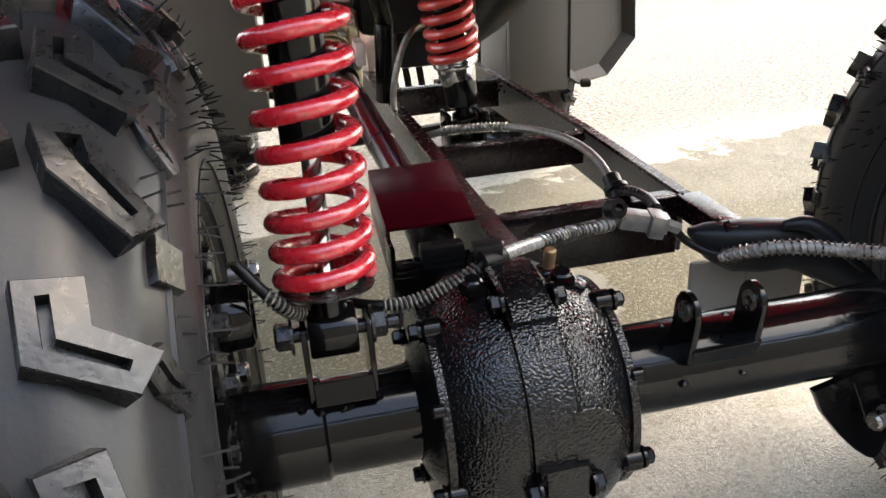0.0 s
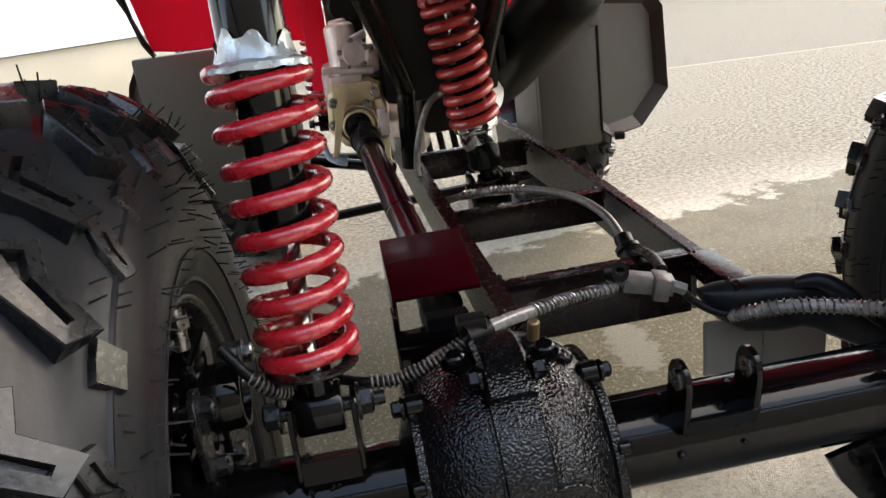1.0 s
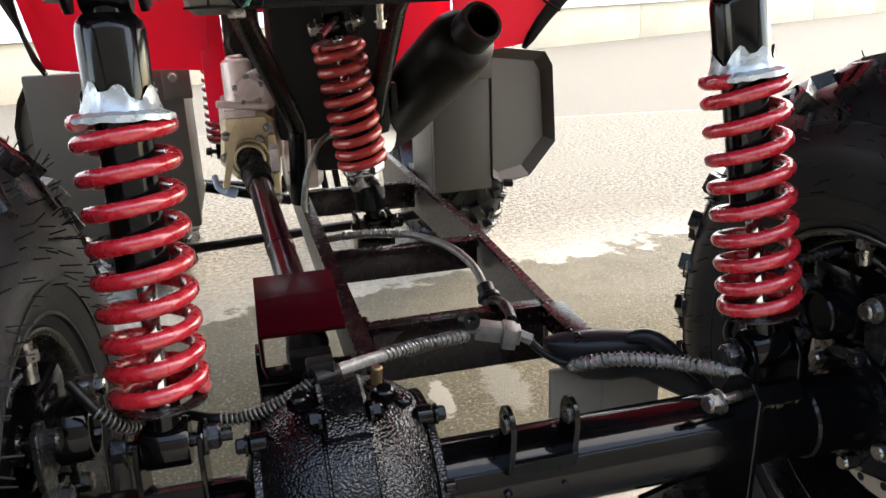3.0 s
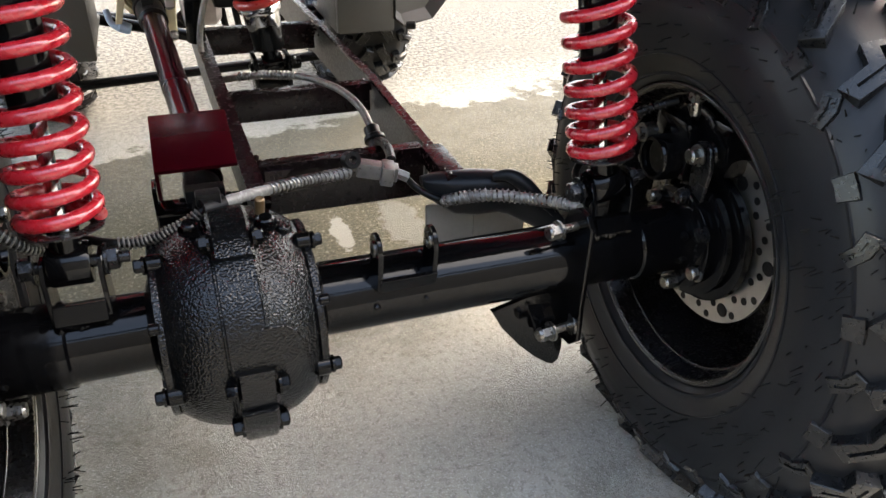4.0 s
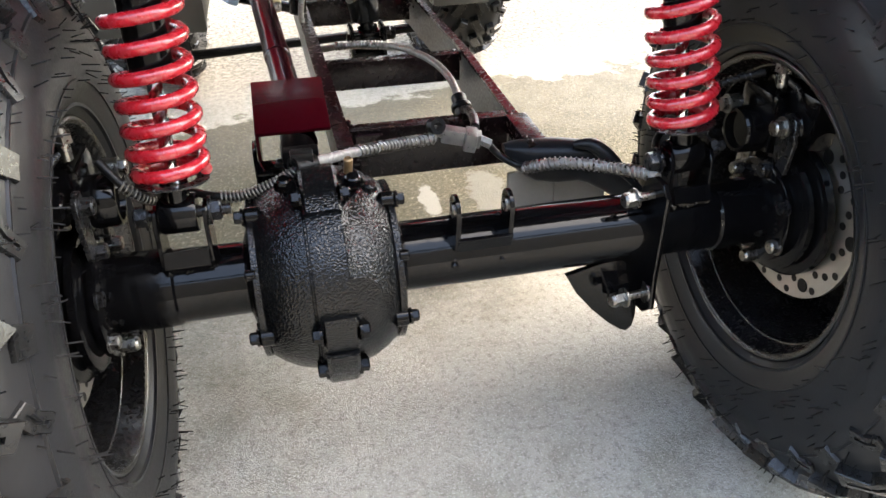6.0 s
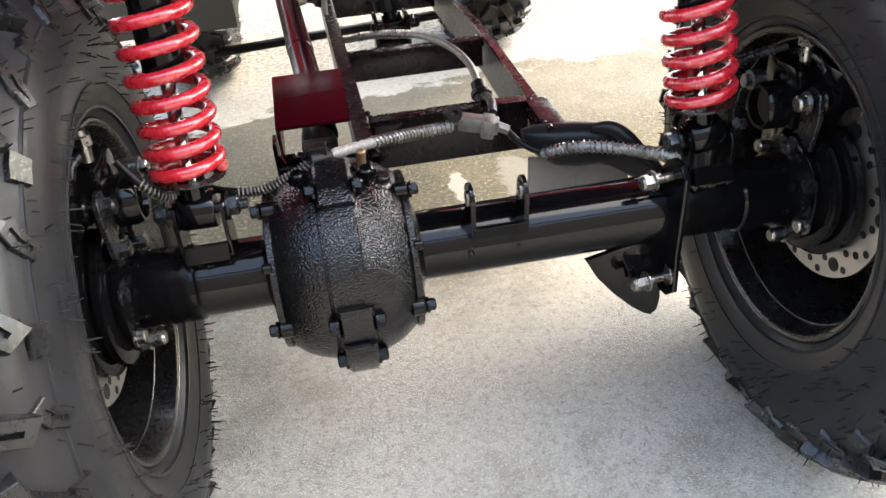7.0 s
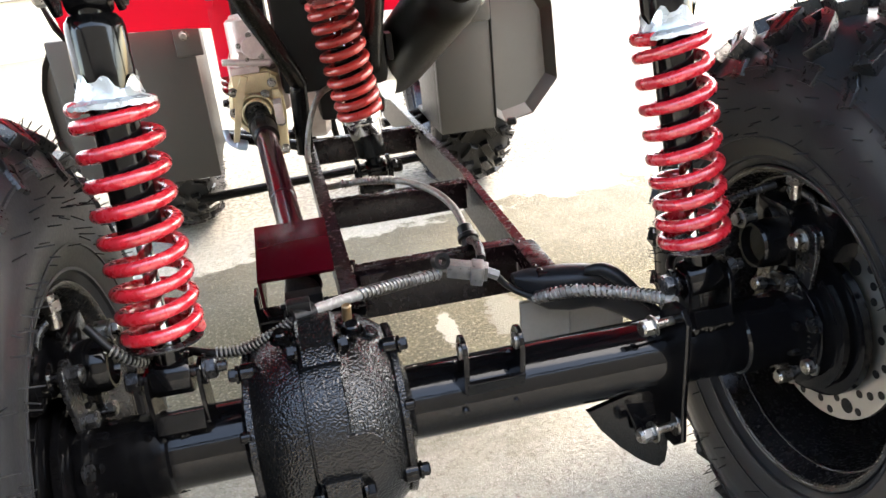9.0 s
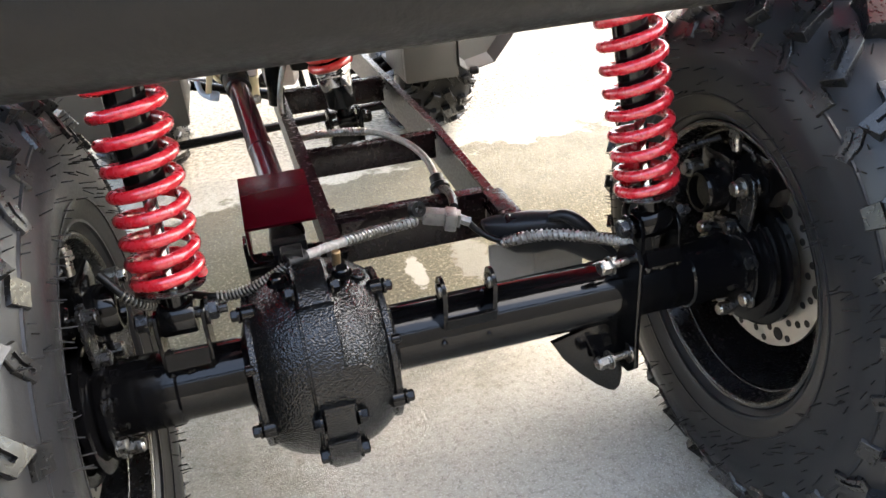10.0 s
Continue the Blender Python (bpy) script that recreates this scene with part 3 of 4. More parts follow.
# shock brackets on the tube
for s in (-1, 1):
    cx = -0.221 if s < 0 else 0.202
    for dx in (-0.0185, 0.0185):
        bm = plate(mesh(), [(-0.016, -0.016), (0.018, -0.016), (0.016, 0.022), (0.009, 0.032), (-0.007, 0.032), (-0.014, 0.022)], 0.0035, pose(cx + dx, 0.0, AX + 0.040, 90, 0, 90))
        part("shock_bracket", bm, AXLE_BLACK, axle)
    part("bracket_web", plate(mesh(), [(-0.0165, -0.008), (0.0185, -0.008), (0.0185, 0.006), (-0.0165, 0.006)], 0.003, pose(cx + 0.001, -0.017, AX + 0.036, 62, 0, 0)), AXLE_BLACK, axle)
    bm, rnd = mesh(), random.Random(9)
    for k in range(14):
        bmesh.ops.create_icosphere(bm, subdivisions=1, radius=rnd.uniform(0.003, 0.005), matrix=Matrix.Translation((cx + (k - 7) * 0.0034, -0.016 + rnd.uniform(-0.003, 0.003), AX + 0.0262)))
    tagged(part("weld_bead", bm, AXLE_BLACK, axle), kind="stuff")
# stabiliser bracket: strap, two bolts and the hanging tongue
STRAP = 0.157
bm = plate(mesh(), [(-0.030, 0.006), (-0.020, -0.004), (-0.008, -0.004), (0.000, 0.010), (0.004, 0.040), (0.006, 0.112), (0.000, 0.124), (-0.010, 0.130), (-0.022, 0.128), (-0.030, 0.118), (-0.028, 0.040)], 0.005, pose(STRAP + 0.004, -0.016, AX - 0.068, 90, 0, 98))
strap = part("stabiliser_bracket", bm, AXLE_BLACK, bike, "black steel strap bolted across the axle tube")
part("bolt", hex_bolt(mesh(), (STRAP - 0.012, -0.030, AX + 0.046), (-1, -0.15, 0), 0.0066, 0.010, 0.02), ZINC, strap)
part("bolt", hex_bolt(mesh(), (STRAP - 0.012, -0.036, AX - 0.052), (-1, -0.15, 0), 0.0066, 0.013, 0.02), ZINC, strap)
part("nut", hex_bolt(mesh(), (STRAP + 0.006, -0.034, AX - 0.050), (1, 0, 0), 0.0075, 0.007), ZINC, strap)
bm = plate(mesh(), [(-0.066, 0.055), (-0.054, 0.033), (-0.036, 0.010), (-0.017, -0.010), (-0.003, -0.022), (0.004, -0.0255), (0.010, -0.021), (0.012, -0.008), (0.010, 0.015), (0.008, 0.060), (-0.03, 0.060)], 0.005, upright(STRAP, -0.012, AX - 0.083, 6))
part("tongue", bm, AXLE_BLACK, strap, "black pointed steel tongue under the axle")
bm = plate(mesh(), [(-0.020, -0.004), (0.0, -0.008), (0.0, 0.034), (-0.03, 0.034)], 0.004, pose(STRAP - 0.002, -0.020, AX - 0.058, 72, 0, 10))
part("gusset", bm, AXLE_BLACK, strap)

# ---- differential ----
DX = -0.114
prof = [(-0.054, 0.030), (-0.054, 0.056), (-0.052, 0.0615), (-0.048, 0.0650), (-0.040, 0.0712), (-0.030, 0.0762), (-0.020, 0.0790), (-0.0148, 0.0798), (-0.0140, 0.0786), (-0.0130, 0.0786), (-0.0122, 0.0812), (-0.002, 0.0822), (0.0125, 0.0822), (0.0140, 0.0800), (0.0230, 0.0786), (0.032, 0.0752), (0.040, 0.0704), (0.047, 0.0650), (0.051, 0.0615), (0.054, 0.056), (0.054, 0.030)]
BIG = 1.04
diff = part("differential", lathe(mesh(), [(x * BIG, r * BIG) for x, r in prof], (DX, 0, AX), seg=112), CAST_BLACK, bike, "glossy black cast differential housing with orange-peel paint", flat=50)


def on_ball(x, r, a):
    """A place on the housing: x from its middle, radius, degrees up from the rear."""
    return Vector((DX + x * BIG, -r * BIG * math.cos(radians(a)), AX + r * BIG * math.sin(radians(a))))


for s in (-1, 1):
    bm = lathe(mesh(), [(s * 0.051, 0.03), (s * 0.051, 0.0655), (s * 0.0520, 0.0670), (s * 0.0565, 0.0670), (s * 0.0575, 0.0655), (s * 0.0575, 0.045), (s * 0.061, 0.040), (s * 0.064, 0.031)], (DX, 0, AX), seg=72)
    part("end_flange", bm, CAST_BLACK, diff)
    for a in (77, -13, -103, 167):
        p = on_ball(s * 0.0535, 0.0635, a)
        b = cyl(mesh(), p - Vector((s * 0.010, 0, 0)), p + Vector((s * 0.003, 0, 0)), 0.0072, seg=20, bevel=0.002)
        hex_bolt(b, p + Vector((s * 0.003, 0, 0)), (s, 0, 0), 0.0050, 0.0055)
        part("flange_bolt", b, AXLE_BLACK, diff)
    part("dowel", cyl(mesh(), on_ball(s * 0.052, 0.0625, 34), on_ball(s * 0.0595, 0.0625, 34), 0.0042, seg=14, bevel=0.001), AXLE_BLACK, diff)
# cast pad that runs from the middle band to a round end
bm, pad = mesh(), []
for lift in (-0.006, 0.0016, 0.0022):
    w = 0.0135 if lift < 0.002 else 0.0128
    edge = [(0.010, -w)] + [(0.0220 + w * 0.95 * math.cos(t), w * math.sin(t)) for t in np.linspace(-math.pi / 2, math.pi / 2, 11)] + [(0.010, w)]
    pad.append([on_ball(x, 0.0812 + lift, 16.5 + math.degrees(h / 0.081)) for x, h in edge])
part("cast_pad", rings(bm, pad), CAST_BLACK, diff, flat=30)
# ribbed lugs of the case: one on top, one at the bottom, clamped by bolts
for name, x0, x1, r0, r1, a0, a1, bolts in (("top_lug", -0.0135, 0.0145, 0.074, 0.0885, 60, 96, (70,)), ("lower_lug", -0.0110, 0.0160, 0.072, 0.0890, -13, 7, (-2,)), ("drain_lug", -0.0100, 0.0145, 0.072, 0.0935, -46, -14, (-34,))):
    bm, loops = mesh(), []
    for k in range(7):
        a = a0 + (a1 - a0) * k / 6
        soft = 0.0016 if k in (0, 6) else 0.0
        loops.append([on_ball(x, r - (soft if r > 0.08 else 0), a) for x, r in ((x0, r0), (x0, r1 - 0.0025), (x0 + 0.0025, r1), (x1 - 0.0025, r1), (x1, r1 - 0.0025), (x1, r0))])
    rings(bm, loops)
    lug = part(name, bm, CAST_BLACK, diff, flat=30)
    for a in bolts:
        for x, way in ((x0, -1), (x1, 1)):
            part("bolt", hex_bolt(mesh(), on_ball(x, 0.0845, a), (way, 0, 0), 0.0060, 0.0060), AXLE_BLACK, diff)
part("casting_rib", rings(mesh(), [[on_ball(x, r, a) for x, r in ((-0.001, 0.080), (-0.001, 0.0828), (0.0012, 0.0828), (0.0012, 0.080))] for a in np.linspace(8, 59, 18)]), CAST_BLACK, diff)
for x, r, a in ((0.026, 0.080, 80), (-0.024, 0.080, 84)):
    p = on_ball(x, r, a)
    part("bolt", hex_bolt(mesh(), p, p - Vector((p.x, 0, AX)), 0.0062, 0.006, 0.01), AXLE_BLACK, diff)
bm = cyl(mesh(), (DX + 0.025, 0.002, AX + 0.074), (DX + 0.025, 0.002, AX + 0.084), 0.0085, seg=18, bevel=0.001)
hex_bolt(bm, (DX + 0.038, -0.008, AX + 0.070), (0.3, -0.2, 1), 0.0062, 0.007, 0.01)
part("breather_base", bm, CAST_BLACK, diff)
bm = cyl(mesh(), (DX + 0.025, 0.002, AX + 0.083), (DX + 0.026, 0.000, AX + 0.097), 0.0036, seg=16, bevel=0.001)
part("breather", bm, BRASS, diff, "brass breather stub")
bm = lathe(mesh(), [(0.05, 0.036), (0.085, 0.028), (0.12, 0.024), (0.15, 0.023), (0.152, 0.020), (0.175, 0.020), (0.176, 0.0)], (-0.118, 0, AX - 0.012), (-0.02, 1, 0.10), seg=40)
part("pinion_housing", bm, CAST_BLACK, diff)

# ---- shock absorbers ----


def shock(bottom, top, label, spring_at=(0.125, 0.73), radius=0.0252, wire=0.0050, turns=9.6, flipped=False):
    """Coil-over damper from its lower to its upper eye."""
    lo, hi = Vector(bottom), Vector(top)
    length, w = (hi - lo).length, (hi - lo).normalized()
    u = Vector((1, 0, 0))
    u = (u - w * u.dot(w)).normalized()
    v = w.cross(u)

    def at(d):
        return lo + w * (length * d)

    k = radius / 0.0265
    body0, body1 = ((0.40, 0.80) if not flipped else (0.30, 0.70))
    bm = cyl(mesh(), at(body0), at(body1), 0.0160 * k, seg=32, bevel=0.001)
    ob = part("shock_absorber", bm, GLOSS_BLACK, bike, label)
    part("piston_rod", cyl(mesh(), at(0.06), at(0.94), 0.0058 * k, seg=20), CHROME, ob, "polished chrome rod")
    # spring: closed end coils, tighter towards the bottom
    a, b, pts, n = spring_at[0], spring_at[1], [], int(turns * 30)
    for i in range(n + 1):
        f = i / n
        g = min(max((f - 0.045) / 0.91, 0.0), 1.0)
        ease = g - 0.16 * g * (1 - g) * (1.2 - g)
        t = 2 * math.pi * turns * f
        pts.append(at(a + (b - a) * ease) + (u * math.cos(t) + v * math.sin(t)) * radius)
    part("coil_spring", sweep(mesh(), pts, wire, 12), SPRING_ORANGE if flipped else SPRING_RED, ob, "orange-red coated coil spring" if flipped else "bright red coated coil spring")
    cup, cap = 0.745, 0.925
    if not flipped:
        bm = lathe(mesh(), [(cap * length + 0.006, 0.008), (cap * length + 0.005, 0.0145), (cap * length + 0.001, 0.0178), (cap * length - 0.004, 0.0188), (cup * length, 0.0190), (cup * length, 0.010)], lo, w, seg=40)
        part("reservoir", bm, GLOSS_BLACK, ob, "glossy black damper reservoir")
        bm, rnd = mesh(), random.Random(11)
        loops = []
        for d, r in ((0.726, 0.0295), (0.738, 0.0290), (0.747, 0.0225), (0.765, 0.0205), (0.785, 0.0203)):
            loop = []
            for i in range(48):
                t = i / 48 * 2 * math.pi
                jag = (0.024 * math.sin(2 * t + 0.4) * math.sin(5 * t) + 0.010 * rnd.random()) if d > 0.78 else 0.004 * rnd.random()
                rr = r + 0.0007 * rnd.uniform(-1, 1)
                loop.append(at(d + jag) + (u * math.cos(t) + v * math.sin(t)) * rr)
            loops.append(loop)
        rings(bm, loops, caps=False)
        part("spring_collar", bm, FILM_WRAP, ob, "silver collar with torn protective film")
        bm = lathe(mesh(), [(0.100 * length, 0.0180), (0.100 * length, 0.0275), (0.105 * length, 0.0275), (0.105 * length, 0.0180)], lo, w, seg=40, closed=True)
        part("spring_seat", bm, DARK_STEEL, ob)
    else:
        bm = lathe(mesh(), [(0.085 * length, 0.006), (0.092 * length, 0.0190), (0.102 * length, 0.0220), (0.30 * length, 0.0226), (0.305 * length, 0.012)], lo, w, seg=40)
        part("reservoir", bm, GLOSS_BLACK, ob, "glossy black damper reservoir")
        bm, loops = mesh(), []
        for d, r in ((0.222, 0.0233), (0.232, 0.0242), (0.285, 0.0248), (0.296, 0.0290), (0.318, 0.0300), (0.330, 0.0292), (0.332, 0.0150)):
            loops.append([at(d + (0.016 * math.sin(3 * i / 48 * 2 * math.pi) if d < 0.23 else 0)) + (u * math.cos(i / 48 * 2 * math.pi) + v * math.sin(i / 48 * 2 * math.pi)) * r for i in range(48)])
        rings(bm, loops, caps=False)
        part("spring_collar", bm, CHROME, ob, "chromed spring cup with torn protective film")
        bm = lathe(mesh(), [(0.905 * length, 0.010), (0.91 * length, 0.029), (0.925 * length, 0.029), (0.93 * length, 0.010)], lo, w, seg=40)
        part("spring_seat", bm, SPRING_ORANGE, ob)
    for d, name in ((0.0, "lower_eye"), (1.0, "upper_eye")):
        p = at(d)
        half = 0.0140 if d == 0 else 0.0130
        bm = lathe(mesh(), [(-half, 0.006), (-half, 0.0145), (0.0015 - half, 0.0155), (half - 0.0015, 0.0155), (half, 0.0145), (half, 0.006)], p, u, seg=32)
        cyl(bm, p, at(0.10 if d == 0 else 0.94), 0.0105, seg=20)
        part(name, bm, AXLE_BLACK, ob, "black bushed eye")
        for sx in (-1, 1):
            q = hex_bolt(mesh(), p + u * (sx * (half + 0.0085)), u * sx, 0.0085, 0.009 if sx < 0 else 0.008, 0.012)
            if sx > 0:
                cyl(q, p + u * (half + 0.0175), p + u * (half + 0.025), 0.0045, seg=12)
            part("bolt", q, DARK_STEEL if d == 0 else ZINC, ob)
    return ob


L_BOT, L_TOP = (-0.221, 0.004, 0.326), (-0.218, 0.040, 0.594)
R_BOT, R_TOP = (0.202, 0.004, 0.326), (0.174, 0.036, 0.594)
shock(L_BOT, L_TOP, "rear shock absorber with red coil spring and black damper")
shock(R_BOT, R_TOP, "rear shock absorber with red coil spring and black damper")
shock((0.003, 0.565, 0.282), (-0.035, 0.545, 0.548), "centre shock absorber with red coil spring, upside-down damper", (0.335, 0.91), 0.0280, 0.0060, 9.6, True)

# ---- lower frame ----


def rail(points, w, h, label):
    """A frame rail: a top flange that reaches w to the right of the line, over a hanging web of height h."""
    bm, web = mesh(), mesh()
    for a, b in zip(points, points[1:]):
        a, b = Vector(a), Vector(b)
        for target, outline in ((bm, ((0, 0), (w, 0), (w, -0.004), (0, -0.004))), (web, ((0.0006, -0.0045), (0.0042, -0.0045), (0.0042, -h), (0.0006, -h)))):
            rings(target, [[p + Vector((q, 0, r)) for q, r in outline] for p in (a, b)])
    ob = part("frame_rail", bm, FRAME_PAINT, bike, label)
    # web coloured as the ground it mirrors, unlike the rail's own paint
    part("rail_web", web, WEB_REFLECTION, ob, "rail web, its ground reflection put in as grey")
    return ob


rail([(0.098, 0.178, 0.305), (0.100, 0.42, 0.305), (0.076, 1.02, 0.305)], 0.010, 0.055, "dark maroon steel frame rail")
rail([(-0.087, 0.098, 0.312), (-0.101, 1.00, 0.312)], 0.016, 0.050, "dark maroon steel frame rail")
part("rail_end", box(mesh(), 0.094, 0.116, 0.098, 0.178, 0.286, 0.305, 0.001), FRAME_PAINT, bike, "dark maroon end plate of the rail")
for y, z, dz, x0, x1 in ((0.176, 0.304, 0.055, -0.070, 0.0965), (0.392, 0.302, 0.036, -0.076, 0.0975), (0.690, 0.304, 0.040, -0.080, 0.0865)):
    bm = box(mesh(), x0, x1, y, y + 0.004, z - dz, z - 0.0005, 0.0008)
    box(bm, x0, x1, y + 0.004, y + 0.018, z - 0.0045, z - 0.0005, 0.0008)
    part("cross_member", bm, MEMBER_PAINT, bike, "brown-black steel cross member")
# weld lumps where the members meet
bm, rnd = mesh(), random.Random(21)
for cx, cy, cz in ((0.096, 0.180, 0.303), (0.096, 0.396, 0.300), (-0.072, 0.180, 0.306), (0.098, 0.104, 0.304), (-0.078, 0.110, 0.310), (0.085, 0.676, 0.300)):
    for k in range(9):
        bmesh.ops.create_icosphere(bm, subdivisions=1, radius=rnd.uniform(0.002, 0.004), matrix=Matrix.Translation((cx + rnd.uniform(-0.006, 0.006), cy + rnd.uniform(-0.005, 0.012), cz + rnd.uniform(-0.012, 0.002))))
tagged(part("weld_bead", bm, FRAME_PAINT, bike), kind="stuff")
bm = plate(mesh(), [(0, 0), (0.028, 0), (0, -0.028)], 0.004, upright(-0.066, 0.175, 0.300))
part("gusset", bm, FRAME_PAINT, bike)

# red cover over the drive joint
TILT = Matrix.Translation((-0.126, 0.174, 0.312)) @ Euler((radians(12), 0, 0)).to_matrix().to_4x4()
bm = box(mesh(), -0.0375, 0.0375, 0.0, 0.096, -0.004, 0.0, 0.0010, TILT)
box(bm, -0.0375, -0.0340, 0.0005, 0.0955, -0.046, -0.0042, 0.001, TILT)
cover = part("joint_cover", bm, RED_PAINT, bike, "deep red painted steel cover over the drive joint")
bm = box(mesh(), -0.1665, -0.066, 0.136, 0.1635, 0.284, 0.288, 0.001)
box(bm, -0.1665, -0.1625, 0.136, 0.164, 0.225, 0.3105, 0.001)
box(bm, -0.1660, -0.066, 0.136, 0.140, 0.228, 0.2838, 0.001)
part("cover_mount", bm, AXLE_BLACK, cover, "black steel mounting box under the red cover")
bm = lathe(mesh(), [(0, 0.0), (0, 0.014), (0.008, 0.018), (0.05, 0.018), (0.055, 0.016), (0.10, 0.016), (0.10, 0)], (-0.122, 0.150, 0.280), (-0.03, 1, 0.06), seg=32)
box(bm, -0.140, -0.104, 0.150, 0.166, 0.266, 0.300, 0.003)
cyl(bm, (-0.146, 0.160, 0.282), (-0.098, 0.160, 0.282), 0.0075, seg=18, bevel=0.001)
part("drive_joint", bm, BLACK_PLASTIC, bike, "greasy black universal joint")
bm = cyl(mesh(), (-0.1175, 0.195, 0.287), (-0.149, 0.645, 0.350), 0.0155, seg=32, bevel=0.002)
cyl(bm, (-0.1312, 0.391, 0.3145), (-0.1330, 0.416, 0.3180), 0.0163, seg=32, bevel=0.002)
shaft = part("drive_shaft", bm, SHAFT_PAINT, bike, "dark wine red painted propeller shaft")
bm = lathe(mesh(), [(0, 0.010), (0.004, 0.021), (0.022, 0.022), (0.026, 0.017), (0.05, 0.017), (0.055, 0.0)], (-0.1490, 0.635, 0.3485), (-0.045, 1, 0.13), seg=28)
part("shaft_yoke", bm, BLACK_PLASTIC, shaft)
bm = cyl(mesh(), (-0.1455, 0.595, 0.3430), (-0.1490, 0.642, 0.3496), 0.0190, seg=28, bevel=0.003)
box(bm, -0.158, -0.142, 0.606, 0.630, 0.352, 0.372, 0.003)
hex_bolt(bm, (-0.150, 0.618, 0.371), (0, 0, 1), 0.006, 0.006)
part("yoke_clamp", bm, BLACK_PLASTIC, shaft, "black yoke clamp on the shaft end")

# dark boot and grey guard between frame and axle
bm = mesh()
loops = []
for cx, cy, top, low, thick in ((0.074, 0.116, 0.300, 0.292, 0.006), (0.086, 0.112, 0.304, 0.274, 0.012), (0.102, 0.106, 0.306, 0.264, 0.016), (0.122, 0.101, 0.307, 0.262, 0.018), (0.142, 0.096, 0.306, 0.264, 0.016), (0.152, 0.091, 0.306, 0.262, 0.012), (0.162, 0.084, 0.303, 0.258, 0.011), (0.172, 0.075, 0.296, 0.254, 0.010), (0.184, 0.063, 0.285, 0.250, 0.009), (0.195, 0.052, 0.270, 0.246, 0.008)):
    mid, hh = (top + low) / 2, (top - low) / 2
    loops.append([Vector((cx, cy + math.cos(a) * thick, mid + math.copysign(abs(math.sin(a)) ** 0.55, math.sin(a)) * hh)) for a in np.linspace(0, 2 * math.pi, 24, endpoint=False)])
rings(bm, loops)
boot = part("rubber_boot", bm, RUBBER, bike, "black folded rubber boot beside the axle")
bm = sweep(mesh(), smooth_path([(0.134, 0.084, 0.307), (0.148, 0.077, 0.309), (0.160, 0.069, 0.302), (0.172, 0.060, 0.290), (0.184, 0.050, 0.276)]), lambda f: 0.0025 + 0.0045 * math.sin(math.pi * min(1.0, f * 0.9 + 0.1)), 14)
part("fold", bm, RUBBER, boot, "shiny folded edge")
bm = box(mesh(), 0.082, 0.190, 0.122, 0.128, 0.178, 0.264, 0.002)
box(bm, 0.132, 0.135, 0.1205, 0.1225, 0.18, 0.262, 0.0)
cyl(bm, (0.186, 0.128, 0.178), (0.186, 0.128, 0.264), 0.006, seg=16)
part("heat_guard", bm, GUARD_GREY, bike, "dull grey flat guard plate")

# ---- brake lines ----


def hose(path, r, guard=(), material=BRAID, label="braided steel brake hose", name="brake_hose", wind=ZINC):
    pts = smooth_path(path, 10)
    ob = part(name, sweep(mesh(), pts, r, 12), material, bike, label)
    for a, b in guard:
        some = pts[int(a * (len(pts) - 1)) : int(b * (len(pts) - 1)) + 1]
        part("spring_guard", sweep(mesh(), coil_round(some, r + 0.0007, 0.0032 if wind is BRAID else 0.0050, 12), 0.0008, 6), wind, ob, "wound wire guard")
    return ob


TEE = Vector((0.030, 0.115, 0.314))
hose([(-0.268, 0.0, 0.378), (-0.250, -0.008, 0.356), (-0.236, 0.004, 0.340), (-0.215, 0.026, 0.332), (-0.193, 0.014, 0.332), (-0.172, 0.012, 0.331), (-0.145, 0.010, 0.340), (-0.126, 0.012, 0.350)], 0.0034, [(0.1, 0.35), (0.6, 0.98)], BLACK_PLASTIC, "dark rubber brake hose with wound wire guard", wind=BRAID)
hose([(-0.128, 0.012, 0.350), (-0.108, 0.030, 0.345), (-0.085, 0.050, 0.339), (-0.060, 0.070, 0.332), (-0.030, 0.098, 0.321), (0.004, 0.113, 0.316)], 0.0046, [(0.48, 1.0)], CLEAR_HOSE, "pale sleeved brake hose with wire guard")
hose([(0.056, 0.114, 0.306), (0.066, 0.110, 0.294), (0.080, 0.100, 0.286), (0.094, 0.090, 0.285)], 0.0034, (), BLACK_PLASTIC, "dark rubber brake hose under its sleeve")
hose([(0.089, 0.094, 0.283), (0.096, 0.082, 0.290), (0.110, 0.066, 0.299), (0.128, 0.055, 0.302), (0.150, 0.042, 0.302), (0.170, 0.010, 0.309), (0.176, -0.006, 0.311)], 0.0050, [(0.0, 0.97)], CLEAR_HOSE, "pale sleeved brake hose with wound wire guard")
hose([(0.180, -0.004, 0.322), (0.190, 0.030, 0.330), (0.222, 0.040, 0.352), (0.250, 0.040, 0.372), (0.285, 0.030, 0.384)], 0.0034, [(0.6, 0.95)], BLACK_PLASTIC, "dark rubber brake hose to the caliper", wind=DARK_STEEL)
hose([(0.057, 0.218, 0.300), (0.054, 0.262, 0.318), (0.040, 0.310, 0.326), (0.014, 0.375, 0.322), (-0.020, 0.410, 0.317), (-0.050, 0.430, 0.312), (-0.078, 0.50, 0.290), (-0.092, 0.55, 0.310), (-0.085, 0.56, 0.355), (-0.064, 0.57, 0.398), (-0.03, 0.60, 0.41)], 0.0042, [(0.32, 0.52)])
bm = cyl(mesh(), (0.0565, 0.206, 0.292), (0.0562, 0.232, 0.309), 0.0085, seg=20, bevel=0.002)
cyl(bm, (0.0567, 0.216, 0.2985), (0.0565, 0.221, 0.302), 0.0115, seg=24, bevel=0.001)
